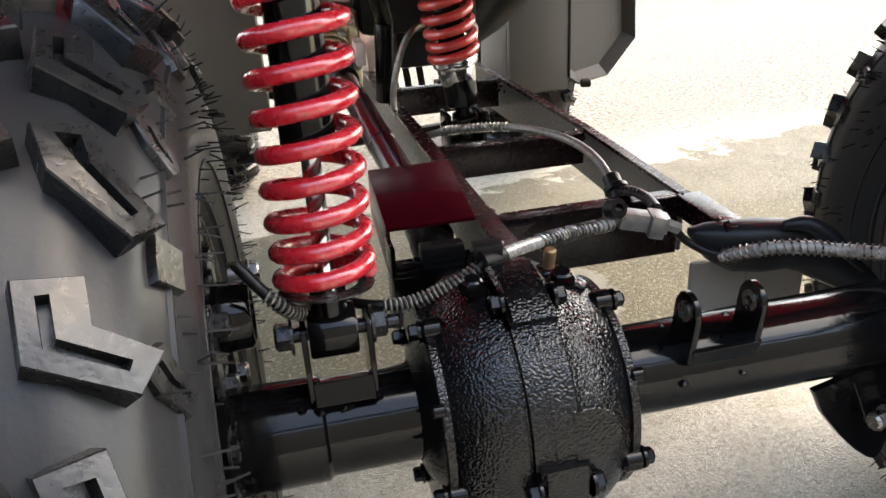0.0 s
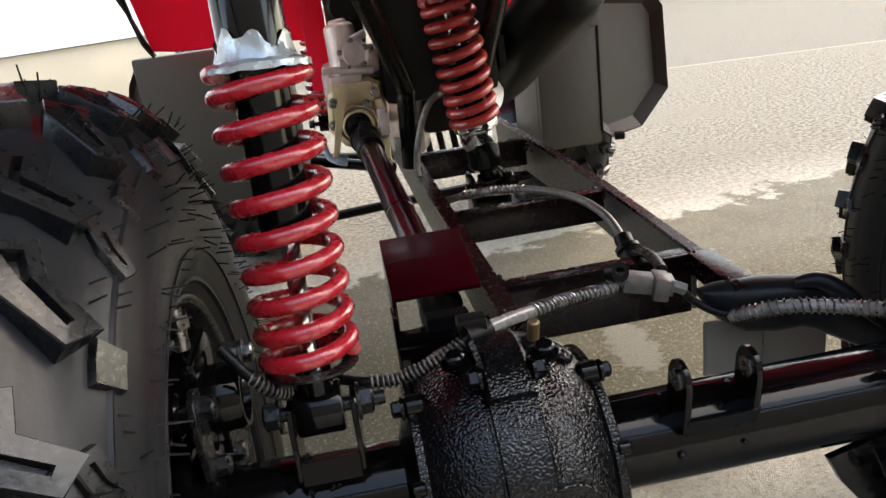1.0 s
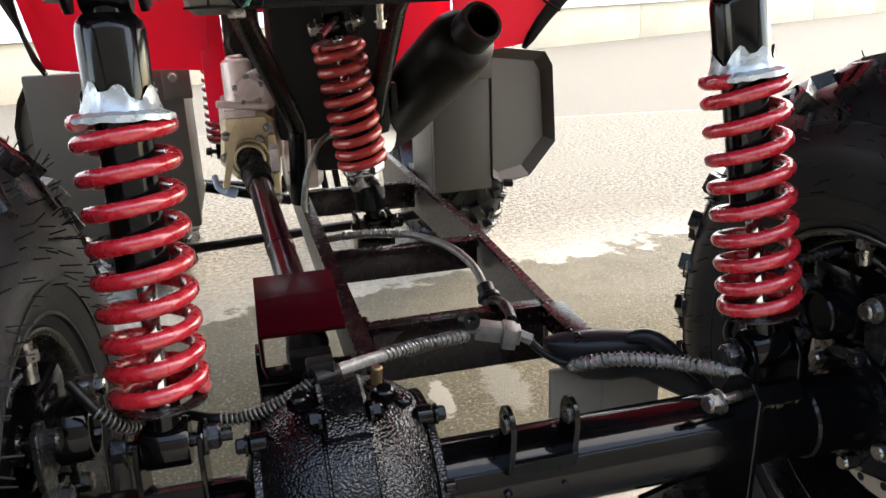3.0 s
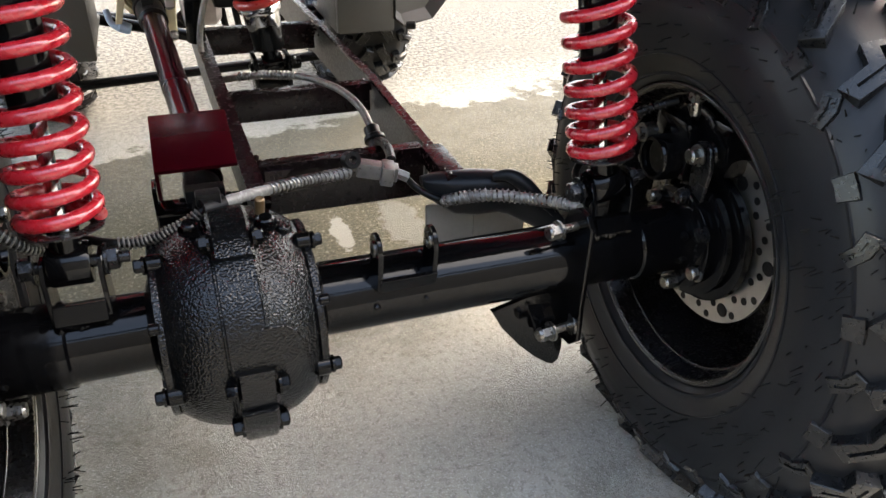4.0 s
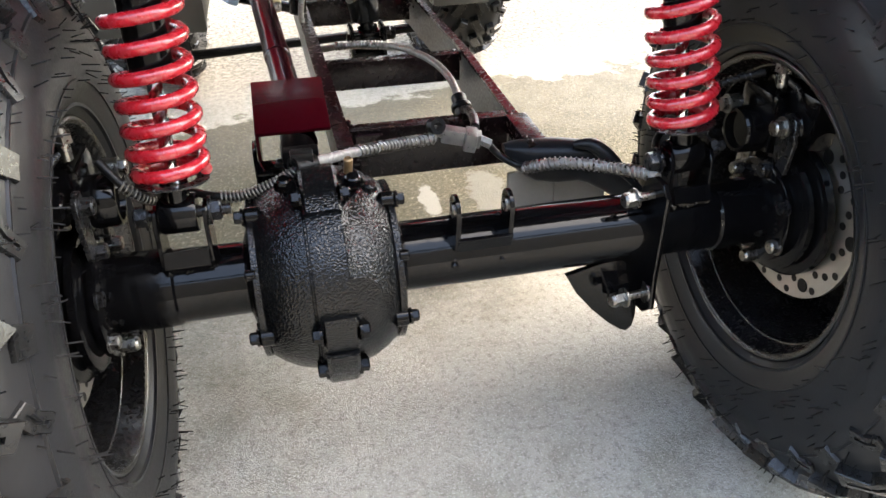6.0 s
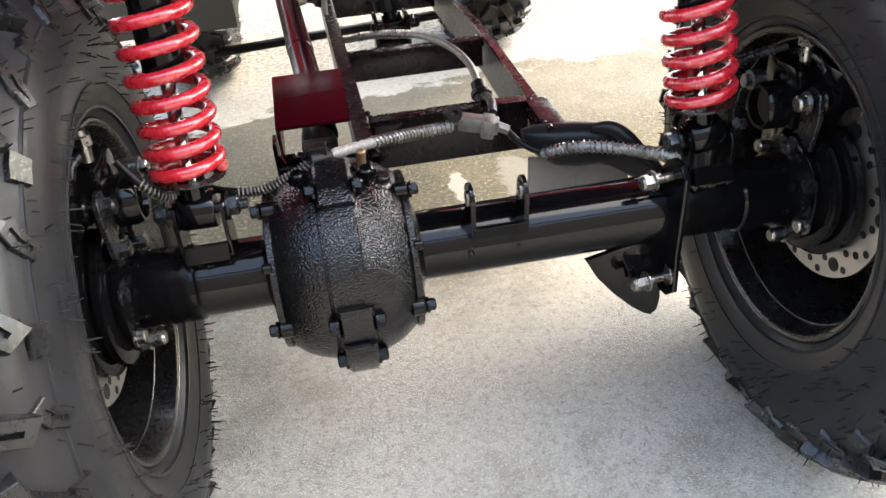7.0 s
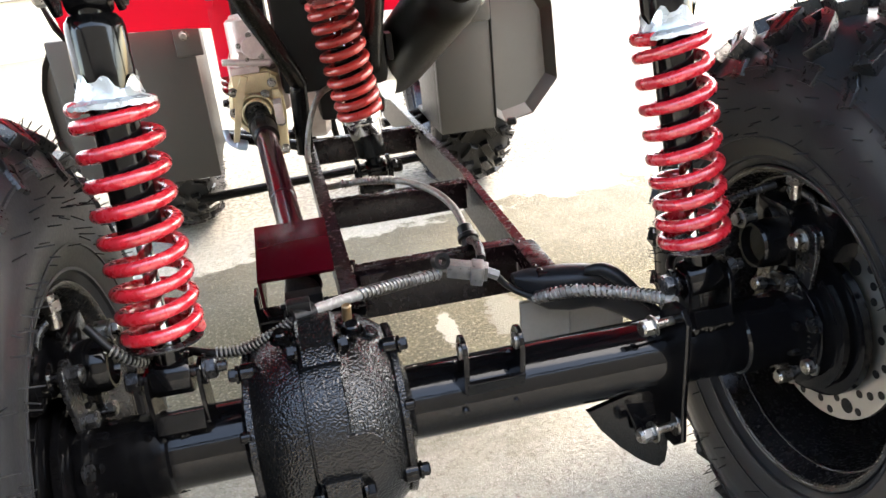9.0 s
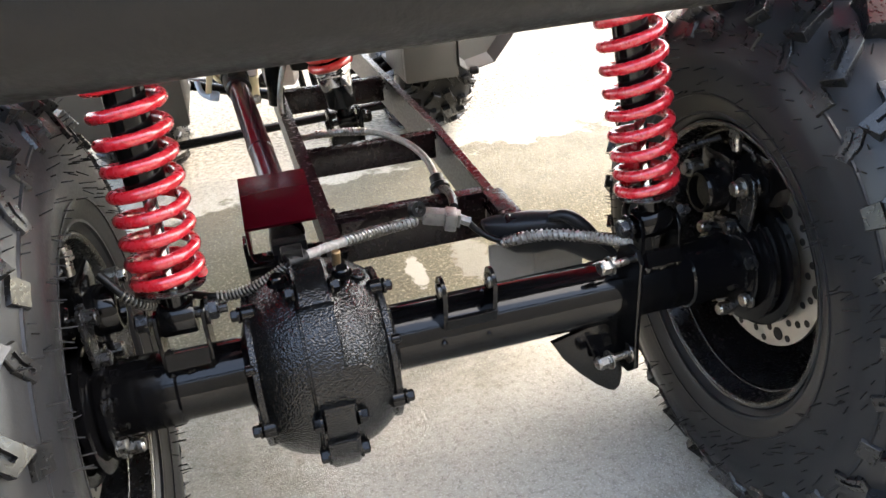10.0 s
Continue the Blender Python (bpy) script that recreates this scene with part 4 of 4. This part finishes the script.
crimp = part("hose_end", bm, BLACK_PLASTIC, bike, "black crimped hose end")
part("bent_pipe", sweep(mesh(), smooth_path([(0.0565, 0.212, 0.300), (0.0560, 0.190, 0.309), (0.053, 0.155, 0.316), (0.047, 0.124, 0.318)]), 0.0046, 12), DARK_STEEL, crimp, "bent dark steel pipe")
m = Matrix.Translation(TEE) @ Euler((0, radians(10), radians(-14))).to_matrix().to_4x4()
bm = box(mesh(), -0.018, 0.020, -0.0075, 0.0075, -0.007, 0.007, 0.0016, m)
box(bm, 0.004, 0.016, -0.0135, 0.0095, -0.0095, 0.0085, 0.002, m)
cyl(bm, m @ Vector((-0.030, 0, 0.002)), m @ Vector((-0.016, 0, 0.001)), 0.0058, seg=6)
cyl(bm, m @ Vector((0.018, 0, 0)), m @ Vector((0.030, 0, -0.003)), 0.0052, seg=6)
tee = part("brake_tee", bm, ALLOY, bike, "cast aluminium brake line tee block")
bm = lathe(mesh(), [(-0.005, 0.004), (-0.005, 0.0078), (0.005, 0.0078), (0.005, 0.004)], m @ Vector((-0.025, -0.008, 0.010)), (0.3, -1, 0.4), seg=20, closed=True)
part("banjo_bolt", bm, BLACK_PLASTIC, tee)
bm = lathe(mesh(), [(-0.008, 0.0055), (-0.008, 0.0085), (0.012, 0.0085), (0.012, 0.0055)], (-0.124, 0.013, 0.350), (1, 0.6, -0.2), seg=20, closed=True)
box(bm, -0.132, -0.114, 0.010, 0.022, 0.352, 0.362, 0.002)
part("hose_clip", bm, BLACK_PLASTIC, bike, "black plastic hose clip")

# ---- upper frame ----
bm = box(mesh(), -0.56, 0.56, 0.020, 0.055, 0.604, 0.630, 0.003)
box(bm, -0.262, 0.56, 0.060, 0.085, 0.634, 0.664, 0.003)
upper = part("upper_beam", bm, FRAME_BLACK, bike, "black square steel cross beam above the shocks")
for tx in (-0.218, 0.174):
    for dx in (-0.0215, 0.0180):
        bm = plate(mesh(), [(-0.014, -0.004), (0.010, -0.026), (0.022, -0.026), (0.030, -0.010), (0.030, 0.030), (-0.014, 0.030)], 0.0035, pose(tx + dx, 0.020, 0.606, 90, 0, 90))
        part("shock_hanger", bm, FRAME_BLACK, upper)
bm = box(mesh(), -0.16, 0.045, 0.28, 0.30, 0.575, 0.592, 0.002)
part("seat_cross_tube", bm, FRAME_BLACK, bike, "black square cross tube under the seat")
for x0, x1 in ((-0.178, -0.168), (0.040, 0.22)):
    bm = sweep(mesh(), [(x1, 0.04, 0.622), (x0, 0.29, 0.596), (x0 - 0.01, 0.62, 0.60)], 0.011, 16)
    part("seat_rail", bm, FRAME_BLACK, bike)
bm = sweep(mesh(), smooth_path([(-0.150, 0.30, 0.600), (-0.142, 0.40, 0.559), (-0.092, 0.585, 0.428), (-0.090, 0.60, 0.400), (-0.094, 0.61, 0.31)], 8), 0.0125, 16)
part("down_tube", bm, FRAME_BLACK, bike, "black bent frame down tube")
bm = sweep(mesh(), [(0.018, 0.33, 0.600), (0.016, 0.40, 0.574), (0.026, 0.60, 0.457), (0.030, 0.68, 0.405)], 0.0125, 16)
part("down_tube", bm, FRAME_BLACK, bike, "black bent frame down tube")
bm = sweep(mesh(), [(-0.072, 0.36, 0.545), (-0.035, 0.52, 0.556)], 0.004, 8)
plate(bm, [(-0.030, 0.03), (-0.018, -0.015), (0.018, -0.015), (0.03, 0.03)], 0.004, upright(-0.024, 0.545, 0.552))
part("shock_mount", bm, FRAME_BLACK, bike)
# grey box with cable plug under the seat
bm = mesh()
loops = []
for z, x0, x1, y0, y1 in ((0.645, -0.190, -0.140, 0.146, 0.235), (0.598, -0.1875, -0.147, 0.149, 0.235), (0.594, -0.1865, -0.148, 0.151, 0.232), (0.579, -0.1840, -0.150, 0.152, 0.228), (0.574, -0.178, -0.154, 0.157, 0.222)):
    loops.append([Vector(p) for p in ((x0 + 0.004, y0, z), (x1 - 0.004, y0, z), (x1, y0 + 0.004, z), (x1, y1, z), (x0, y1, z), (x0, y0 + 0.004, z))])
rings(bm, loops)
boxy = part("rear_lamp_box", bm, GUARD_GREY, bike, "grey ribbed plastic housing with wiring plug")
part("rib", box(mesh(), -0.1695, -0.1675, 0.1445, 0.155, 0.600, 0.645, 0.0006), BLACK_PLASTIC, boxy)
part("rib", box(mesh(), -0.1690, -0.1670, 0.1500, 0.16, 0.580, 0.594, 0.0006), BLACK_PLASTIC, boxy)
for z in (0.5955, 0.5785):
    part("rib", box(mesh(), -0.1855, -0.1495, 0.1480, 0.156, z, z + 0.0018, 0.0006), BLACK_PLASTIC, boxy)
for k in range(4):
    path = smooth_path([(-0.140 + 0.003 * k, 0.156, 0.625), (-0.142 + 0.004 * k, 0.150, 0.604), (-0.140 + 0.003 * k, 0.148, 0.591 - 0.003 * k), (-0.146 + 0.003 * k, 0.150, 0.580), (-0.152, 0.154, 0.576)])
    part("cable", sweep(mesh(), path, 0.0014, 8), GREEN_WIRE if k == 1 else BLACK_PLASTIC, boxy)
bm = sweep(mesh(), smooth_path([(-0.143, 0.160, 0.618), (-0.150, 0.149, 0.598), (-0.152, 0.148, 0.588), (-0.146, 0.150, 0.579)]), 0.0022, 8)
part("cable", bm, BLACK_PLASTIC, boxy)
bm = sweep(mesh(), smooth_path([(-0.140, 0.150, 0.600), (-0.137, 0.148, 0.590), (-0.142, 0.148, 0.580)]), 0.0018, 8)
part("cable", bm, GREEN_WIRE, boxy, "green wire")
part("plug", box(mesh(), -0.156, -0.143, 0.146, 0.156, 0.5715, 0.578, 0.002), ZINC, boxy, "pale cable plug")
# rack bar that crosses close behind
bm = sweep(mesh(), [(-0.46, -0.415, 0.633), (0.46, -0.415, 0.633)], 0.017, 32)
rack = part("rack_bar", bm, BLACK_PLASTIC, bike, "dark grey rear rack bar")
for s in (-1, 1):
    bm = sweep(mesh(), smooth_path([(s * 0.45, -0.415, 0.634), (s * 0.47, -0.38, 0.66), (s * 0.46, -0.2, 0.70), (s * 0.44, 0.04, 0.70), (s * 0.44, 0.04, 0.62)], 8), 0.014, 16)
    part("rack_arm", bm, BLACK_PLASTIC, rack)

# ---- engine, exhaust and body ahead ----
bm = plate(mesh(), [(-0.196, 0.362), (-0.190, 0.410), (-0.178, 0.428), (-0.131, 0.430), (-0.114, 0.419), (-0.112, 0.360), (-0.117, 0.296), (-0.132, 0.294), (-0.142, 0.330), (-0.176, 0.338)], 0.075, upright(0, 0.745, 0), 0.005)
box(bm, -0.184, -0.126, 0.664, 0.70, 0.396, 0.426, 0.006)
box(bm, -0.128, -0.116, 0.660, 0.70, 0.300, 0.400, 0.004)
gear = part("gearbox", bm, GOLD_CAST, bike, "yellowish cast gearbox with drive output")
for r0, r1, y in ((0.0185, 0.0220, 0.650), (0.0250, 0.0280, 0.658)):
    part("output_ring", lathe(mesh(), [(-0.010, r0), (-0.012, r0 + 0.001), (-0.012, r1 - 0.001), (-0.010, r1), (0.010, r1), (0.010, r0)], (-0.155, y + 0.008, 0.369), (0, 1, 0.05), seg=40, closed=True), GOLD_CAST, gear)
part("output_boss", cyl(mesh(), (-0.155, 0.655, 0.368), (-0.155, 0.70, 0.370), 0.0180, seg=32, bevel=0.002), DARK_STEEL, gear)
bm = cyl(mesh(), (-0.156, 0.695, 0.424), (-0.160, 0.705, 0.502), 0.024, 0.021, seg=32, bevel=0.004)
cyl(bm, (-0.160, 0.705, 0.498), (-0.161, 0.706, 0.508), 0.013, seg=24, bevel=0.003)
cyl(bm, (-0.128, 0.700, 0.424), (-0.128, 0.705, 0.470), 0.013, seg=24, bevel=0.003)
box(bm, -0.184, -0.140, 0.668, 0.735, 0.424, 0.436, 0.004)
box(bm, -0.150, -0.112, 0.672, 0.735, 0.434, 0.462, 0.006)
cyl(bm, (-0.168, 0.672, 0.452), (-0.150, 0.672, 0.452), 0.008, seg=16, bevel=0.002)
cyl(bm, (-0.150, 0.672, 0.478), (-0.126, 0.690, 0.486), 0.006, seg=16, bevel=0.002)
part("gear_cover", bm, ALUMINIUM, gear, "pale aluminium gear selector cover")
part("side_cover", lathe(mesh(), [(0, 0.0), (0, 0.019), (0.002, 0.021), (0.006, 0.021), (0.008, 0.016), (0.014, 0.015), (0.014, 0.0)], (-0.146, 0.676, 0.462), (0.1, -1, 0.1), seg=32), ALUMINIUM, gear)
for k in range(5):
    a = k * 2 * math.pi / 5 + 0.4
    part("bolt", hex_bolt(mesh(), (-0.146 + 0.0185 * math.cos(a), 0.669, 0.462 + 0.0185 * math.sin(a)), (0.1, -1, 0.1), 0.0032, 0.004), ZINC, gear)
part("selector_shaft", cyl(mesh(), (-0.192, 0.668, 0.446), (-0.122, 0.668, 0.438), 0.0052, seg=16, bevel=0.001), ALUMINIUM, gear)
for x, z in ((-0.184, 0.402), (-0.126, 0.410), (-0.188, 0.372), (-0.122, 0.350), (-0.122, 0.308), (-0.139, 0.394)):
    part("bolt", hex_bolt(mesh(), (x, 0.661, z), (0, -1, 0), 0.0052, 0.006), ZINC, gear)
bm = plate(mesh(), [(-0.197, 0.330), (-0.188, 0.330), (-0.170, 0.395), (-0.158, 0.424), (-0.168, 0.428), (-0.180, 0.400)], 0.005, upright(0, 0.654, 0), 0.001)
part("selector_lever", bm, GOLD_CAST, gear)
bm = sweep(mesh(), smooth_path([(-0.207, 0.67, 0.346), (-0.203, 0.662, 0.330), (-0.192, 0.656, 0.322)]), 0.0045, 12)
cyl(bm, (-0.194, 0.658, 0.326), (-0.178, 0.658, 0.320), 0.0080, seg=16, bevel=0.002)
part("drain_hose", bm, BLUE_PLASTIC, gear, "blue-grey plastic hose end")
bm = box(mesh(), -0.195, -0.10, 0.78, 1.02, 0.335, 0.44, 0.02)
cyl(bm, (-0.10, 0.86, 0.33), (-0.04, 0.86, 0.33), 0.06, seg=32, bevel=0.01)
part("engine_block", bm, ALUMINIUM, bike, "dull aluminium engine block")
bm = box(mesh(), -0.112, 0.052, 0.66, 0.80, 0.385, 0.610, 0.015)
box(bm, -0.06, 0.045, 0.70, 0.78, 0.33, 0.39, 0.01)
part("air_box", bm, BLACK_PLASTIC, bike, "matt black air box behind the centre shock")
bm = box(mesh(), -0.174, -0.118, 0.80, 0.86, 0.455, 0.62, 0.012)
cyl(bm, (-0.146, 0.79, 0.52), (-0.146, 0.83, 0.52), 0.024, seg=24, bevel=0.004)
part("cylinder_block", bm, BLACK_PLASTIC, bike, "black engine cylinder behind the gearbox")
bm = box(mesh(), -0.172, 0.034, 0.866, 0.872, 0.622, 0.75, 0.003)
box(bm, -0.06, 0.10, 0.40, 0.80, 0.668, 0.676, 0.003)
part("undertray", bm, BLACK_PLASTIC, bike, "black plastic undertray below the seat")
part("bolt", cyl(hex_bolt(mesh(), (-0.020, 0.30, 0.560), (0, 0, -1), 0.0045, 0.006), (-0.020, 0.30, 0.560), (-0.020, 0.30, 0.60), 0.0032, seg=12), ZINC, bike)
part("airbox_bracket", box(mesh(), -0.128, -0.116, 0.60, 0.64, 0.36, 0.39, 0.002), ALUMINIUM, bike)
bm = lathe(mesh(), [(0, 0.0), (0, 0.026), (0.003, 0.031), (0.006, 0.031), (0.008, 0.026), (0.012, 0.026), (0.016, 0.031), (0.030, 0.031), (0.030, 0.0)], (0.030, 0.735, 0.378), (1, -0.75, 0.1), seg=36)
part("starter_cover", bm, HUB_WHITE, bike, "white round cover")
# exhaust: fat can with a narrow outlet
A, B = Vector((0.071, 0.83, 0.375)), Vector((0.161, 0.555, 0.545))
w = (B - A).normalized()
ln = (B - A).length
bm = lathe(mesh(), [(0, 0.0), (0, 0.036), (0.012, 0.048), (0.06, 0.0515), (ln - 0.085, 0.0500), (ln - 0.060, 0.0480), (ln - 0.046, 0.0430), (ln - 0.038, 0.034), (ln - 0.036, 0.0300), (ln - 0.002, 0.0295), (ln, 0.028), (ln, 0.0235), (ln - 0.010, 0.0205), (ln - 0.05, 0.020), (ln - 0.05, 0.0)], A, w, seg=48)
muf = part("exhaust", bm, BLACK_PLASTIC, bike, "matt black exhaust silencer with tapered outlet")
bm = sweep(mesh(), smooth_path([(0.072, 0.845, 0.372), (0.060, 0.95, 0.35), (0.02, 1.05, 0.34), (-0.05, 1.08, 0.36)]), 0.018, 16)
part("exhaust_pipe", bm, BLACK_PLASTIC, muf)
bm = box(mesh(), 0.052, 0.062, 0.66, 0.69, 0.42, 0.46, 0.002)
part("exhaust_hanger", bm, BLACK_PLASTIC, muf)


for s in (1, -1):
    edge = 0.283 if s > 0 else 0.49
    inner, wing = 0.172 if s > 0 else 0.250, 0.418 if s > 0 else 0.515
    bm = box(mesh(), s * inner, s * edge, 0.905, 0.925, 0.222 if s > 0 else 0.207, 0.480, 0.006)
    guard = part("foot_guard", bm, GREY_PLASTIC, bike, "dark grey plastic footwell guard")
    part("guard_side", box(mesh(), s * inner, s * (inner + 0.012), 0.925, 1.10, 0.222, 0.470, 0.004), GREY_PLASTIC, guard)
    part("foot_floor", box(mesh(), s * inner, s * edge, 0.925, 1.15, 0.222, 0.232, 0.003), GREY_PLASTIC, guard)
    bm = mesh()
    ring = [(edge, 0.485), (wing - 0.024, 0.470), (wing - 0.008, 0.445), (wing, 0.300), (wing - 0.055, 0.238), (edge + 0.02, 0.228), (edge, 0.245)] if s > 0 else [(edge, 0.462), (wing - 0.012, 0.440), (wing, 0.400), (wing, 0.300), (edge + 0.008, 0.255), (edge, 0.245), (edge - 0.004, 0.300)]
    outer = [Vector((s * x, 0.906 + (x - edge) * 0.10, z)) for x, z in ring]
    inset = [Vector((s * (edge + (x - edge) * 0.86), 0.922 + (x - edge) * 0.15, 0.36 + (z - 0.36) * 0.84)) for x, z in ring]
    rear = [p + Vector((0, 0.026, 0)) for p in outer]
    va, vb, vc = ([bm.verts.new(p) for p in q] for q in (outer, inset, rear))
    for i in range(len(ring)):
        j = (i + 1) % len(ring)
        bm.faces.new((va[i], va[j], vb[j], vb[i]))
        bm.faces.new((va[j], va[i], vc[i], vc[j]))
    bm.faces.new(vb)
    bm.faces.new(vc[::-1])
    bmesh.ops.bevel(bm, geom=[e for e in bm.edges if all(v in va for v in e.verts)], offset=0.004, segments=2, affect="EDGES")
    part("wing", bm, GREY_PLASTIC, guard, "dished outer wing of the guard", flat=25)
    part("peg", cyl(mesh(), (s * (edge + 0.022), 0.905, 0.232), (s * (edge + 0.040), 0.90, 0.232), 0.008, seg=16, bevel=0.002), BLACK_PLASTIC, guard)
    if s > 0:
        part("seam", box(mesh(), s * edge - 0.0015, s * edge + 0.0015, 0.903, 0.93, 0.245, 0.47, 0.0005), BLACK_PLASTIC, guard)
    bm = box(mesh(), s * 0.28, s * 0.235, 0.890, 0.904, 0.43, 0.482, 0.003)
    part("mount_tab", bm, GREY_PLASTIC, guard)
    part("bolt", hex_bolt(mesh(), (s * 0.262, 0.889, 0.466), (0, -1, 0), 0.0062, 0.006), ZINC, guard)

    # red rear fender: inner wall, sloping skirt and dark edge flare
    bm = mesh()
    out, lean = (0.336, 1.0) if s > 0 else (0.446, 0.15)
    lower = [Vector((s * x, y, z)) for x, y, z in ((0.205, 0.86, 0.475), (0.25, 0.862, 0.480), (out - 0.03, 0.868, 0.486), (out, 0.874, 0.490))]
    upperv = [Vector((s * x, y, z)) for x, y, z in ((0.185, 0.80, 0.70), (0.29, 0.81, 0.70), (out + 0.05 * lean, 0.80, 0.70), (out + 0.12 * lean, 0.78, 0.70))]
    a = [bm.verts.new(p) for p in lower]
    b = [bm.verts.new(p) for p in upperv]
    a2 = [bm.verts.new(p + Vector((0, 0.006, 0))) for p in lower]
    b2 = [bm.verts.new(p + Vector((0, 0.006, 0))) for p in upperv]
    for i in range(3):
        bm.faces.new((a[i], a[i + 1], b[i + 1], b[i]))
        bm.faces.new((a2[i + 1], a2[i], b2[i], b2[i + 1]))
        bm.faces.new((a[i + 1], a[i], a2[i], a2[i + 1]))
    bm.faces.new((a[0], b[0], b2[0], a2[0]))
    bm.faces.new((a[3], a2[3], b2[3], b[3]))
    fender = part("rear_fender", bm, FENDER_RED, bike, "bright red plastic rear fender")
    loops = []
    edge_right = ((-0.004, -0.008, 0.000, -0.010, 0.866), (0.000, 0.012, 0.012, 0.004, 0.858), (0.009, 0.045, 0.036, 0.036, 0.848), (0.023, 0.090, 0.066, 0.070, 0.836), (0.045, 0.118, 0.114, 0.096, 0.824), (0.090, 0.140, 0.192, 0.109, 0.812), (0.150, 0.160, 0.260, 0.118, 0.800))
    edge_left = ((-0.004, -0.008, 0.000, -0.010, 0.866), (0.004, 0.015, 0.011, 0.012, 0.860), (0.012, 0.050, 0.020, 0.060, 0.850), (0.014, 0.080, 0.034, 0.098, 0.840), (0.013, 0.110, 0.054, 0.112, 0.832), (0.013, 0.140, 0.065, 0.143, 0.824), (0.013, 0.180, 0.070, 0.180, 0.816))
    for xi, zi, xo, zo, yo in edge_right if s > 0 else edge_left:
        yi = 0.870 - zi * 0.35
        pi_, po = Vector((s * (out + xi), yi, 0.490 + zi)), Vector((s * (out + xo), yo, 0.490 + zo))
        mid = pi_.lerp(po, 0.45) + Vector((0, -0.004, 0.003))
        back = Vector((0, 0.005, 0.002))
        loops.append([pi_, mid, po, po + back, mid + back, pi_ + back])
    bm = rings(mesh(), loops)
    part("fender_flare", bm, BLACK_PLASTIC, fender, "dark fender edge flare", flat=20)
    for xo, zo, xi, zi in () if s < 0 else ((0.050, 0.056, 0.020, 0.072), (0.078, 0.079, 0.036, 0.106), (0.114, 0.098, 0.062, 0.128)):
        a, b = (Vector((s * (out + x), y, 0.490 + z)) for x, y, z in ((xo, 0.834, zo - 0.002), (xi, 0.836, zi)))
        part("flare_rib", sweep(mesh(), [a, b], 0.0025, 8), BLACK_PLASTIC, fender)
    # arch over the wheel
    loops = []
    for y, z in ((0.80, 0.70), (0.55, 0.745), (0.34, 0.761), (0.15, 0.765), (0.02, 0.764), (-0.06, 0.757), (-0.12, 0.742)):
        loops.append([Vector((s * x, y, z + d)) for x, d in ((0.34, -0.001), (0.40, 0.004), (0.54, -0.012), (0.57, -0.05), (0.574, -0.05), (0.545, -0.006), (0.40, 0.010), (0.34, 0.005))])
    part("wheel_arch", rings(mesh(), loops), FENDER_RED, fender, "red plastic arch over the rear wheel")
    # shoulder that joins the arch to the seat
    loops = []
    inner = 0.158 if s > 0 else 0.198
    for y, z in ((0.80, 0.70), (0.55, 0.742), (0.34, 0.757), (0.15, 0.761), (0.02, 0.760), (-0.06, 0.753), (-0.12, 0.738)):
        loops.append([Vector((s * x, y, z + d)) for x, d in ((inner, 0.018), (0.26, 0.006), (0.342, 0.0), (0.342, 0.005), (0.26, 0.011), (inner, 0.023))])
    part("fender_shoulder", rings(mesh(), loops), BLACK_PLASTIC, fender, "black plastic shoulder between arch and seat")
    if s < 0:
        bm = box(mesh(), s * 0.176, s * 0.212, 0.852, 0.858, 0.395, 0.70, 0.002)
        part("fender_strip", bm, FENDER_RED, fender)

bm = box(mesh(), 0.036, 0.204, 0.874, 0.880, 0.47, 0.70, 0.003)
box(bm, -0.172, 0.060, 0.8815, 0.886, 0.56, 0.70, 0.002)
part("tail_panel", bm, FENDER_RED, bike, "bright red plastic tail panel")
bm = box(mesh(), -0.20, 0.16, -0.12, 0.78, 0.735, 0.80, 0.01)
part("seat_base", bm, BLACK_PLASTIC, bike, "black underside of the seat")

# ---- front end ----
FRONT_X = {1: 0.285, -1: -0.385}
for s, turn in ((1, 0), (-1, 180)):
    tyre(FRONT, (FRONT_X[s], 1.30, 0.262), 0, "black knobbly off-road front tyre", 14)
    rim((FRONT_X[s], 1.30, 0.262), turn, 0.070)
    shock((s * 0.205, 1.10, 0.30), (s * 0.195, 1.06, 0.53), "front shock absorber with red coil spring")
    bm = sweep(mesh(), [(s * 0.09, 1.16, 0.20), (s * 0.27, 1.20, 0.215)], 0.011, 12)
    sweep(bm, [(s * 0.09, 1.06, 0.20), (s * 0.27, 1.19, 0.215)], 0.011, 12)
    part("front_arm", bm, FRAME_BLACK, bike, "black front suspension arm")
bm = cyl(mesh(), (-0.33, 1.10, 0.105), (0.30, 1.10, 0.135), 0.010, seg=16)
part("foot_bar", bm, FRAME_BLACK, bike, "black cross bar under the footwells")
bm = sweep(mesh(), [(-0.10, 0.98, 0.26), (-0.05, 1.02, 0.19), (0.08, 1.05, 0.20)], 0.012, 12)
for x in (-0.035, -0.012, 0.012):
    cyl(bm, (x, 0.93, 0.30), (x + 0.01, 0.93, 0.215), 0.006, seg=12)
part("linkage", bm, FRAME_BLACK, bike, "black linkage rods under the engine")
bm = box(mesh(), -0.024, 0.024, 0.553, 0.580, 0.235, 0.262, 0.004)
for x in (-0.026, 0.020):
    box(bm, x, x + 0.006, 0.545, 0.59, 0.235, 0.297, 0.002)
cyl(bm, (0.026, 0.567, 0.282), (0.042, 0.567, 0.282), 0.009, seg=16, bevel=0.002)
part("shock_cradle", bm, FRAME_BLACK, bike, "black cradle under the centre shock")
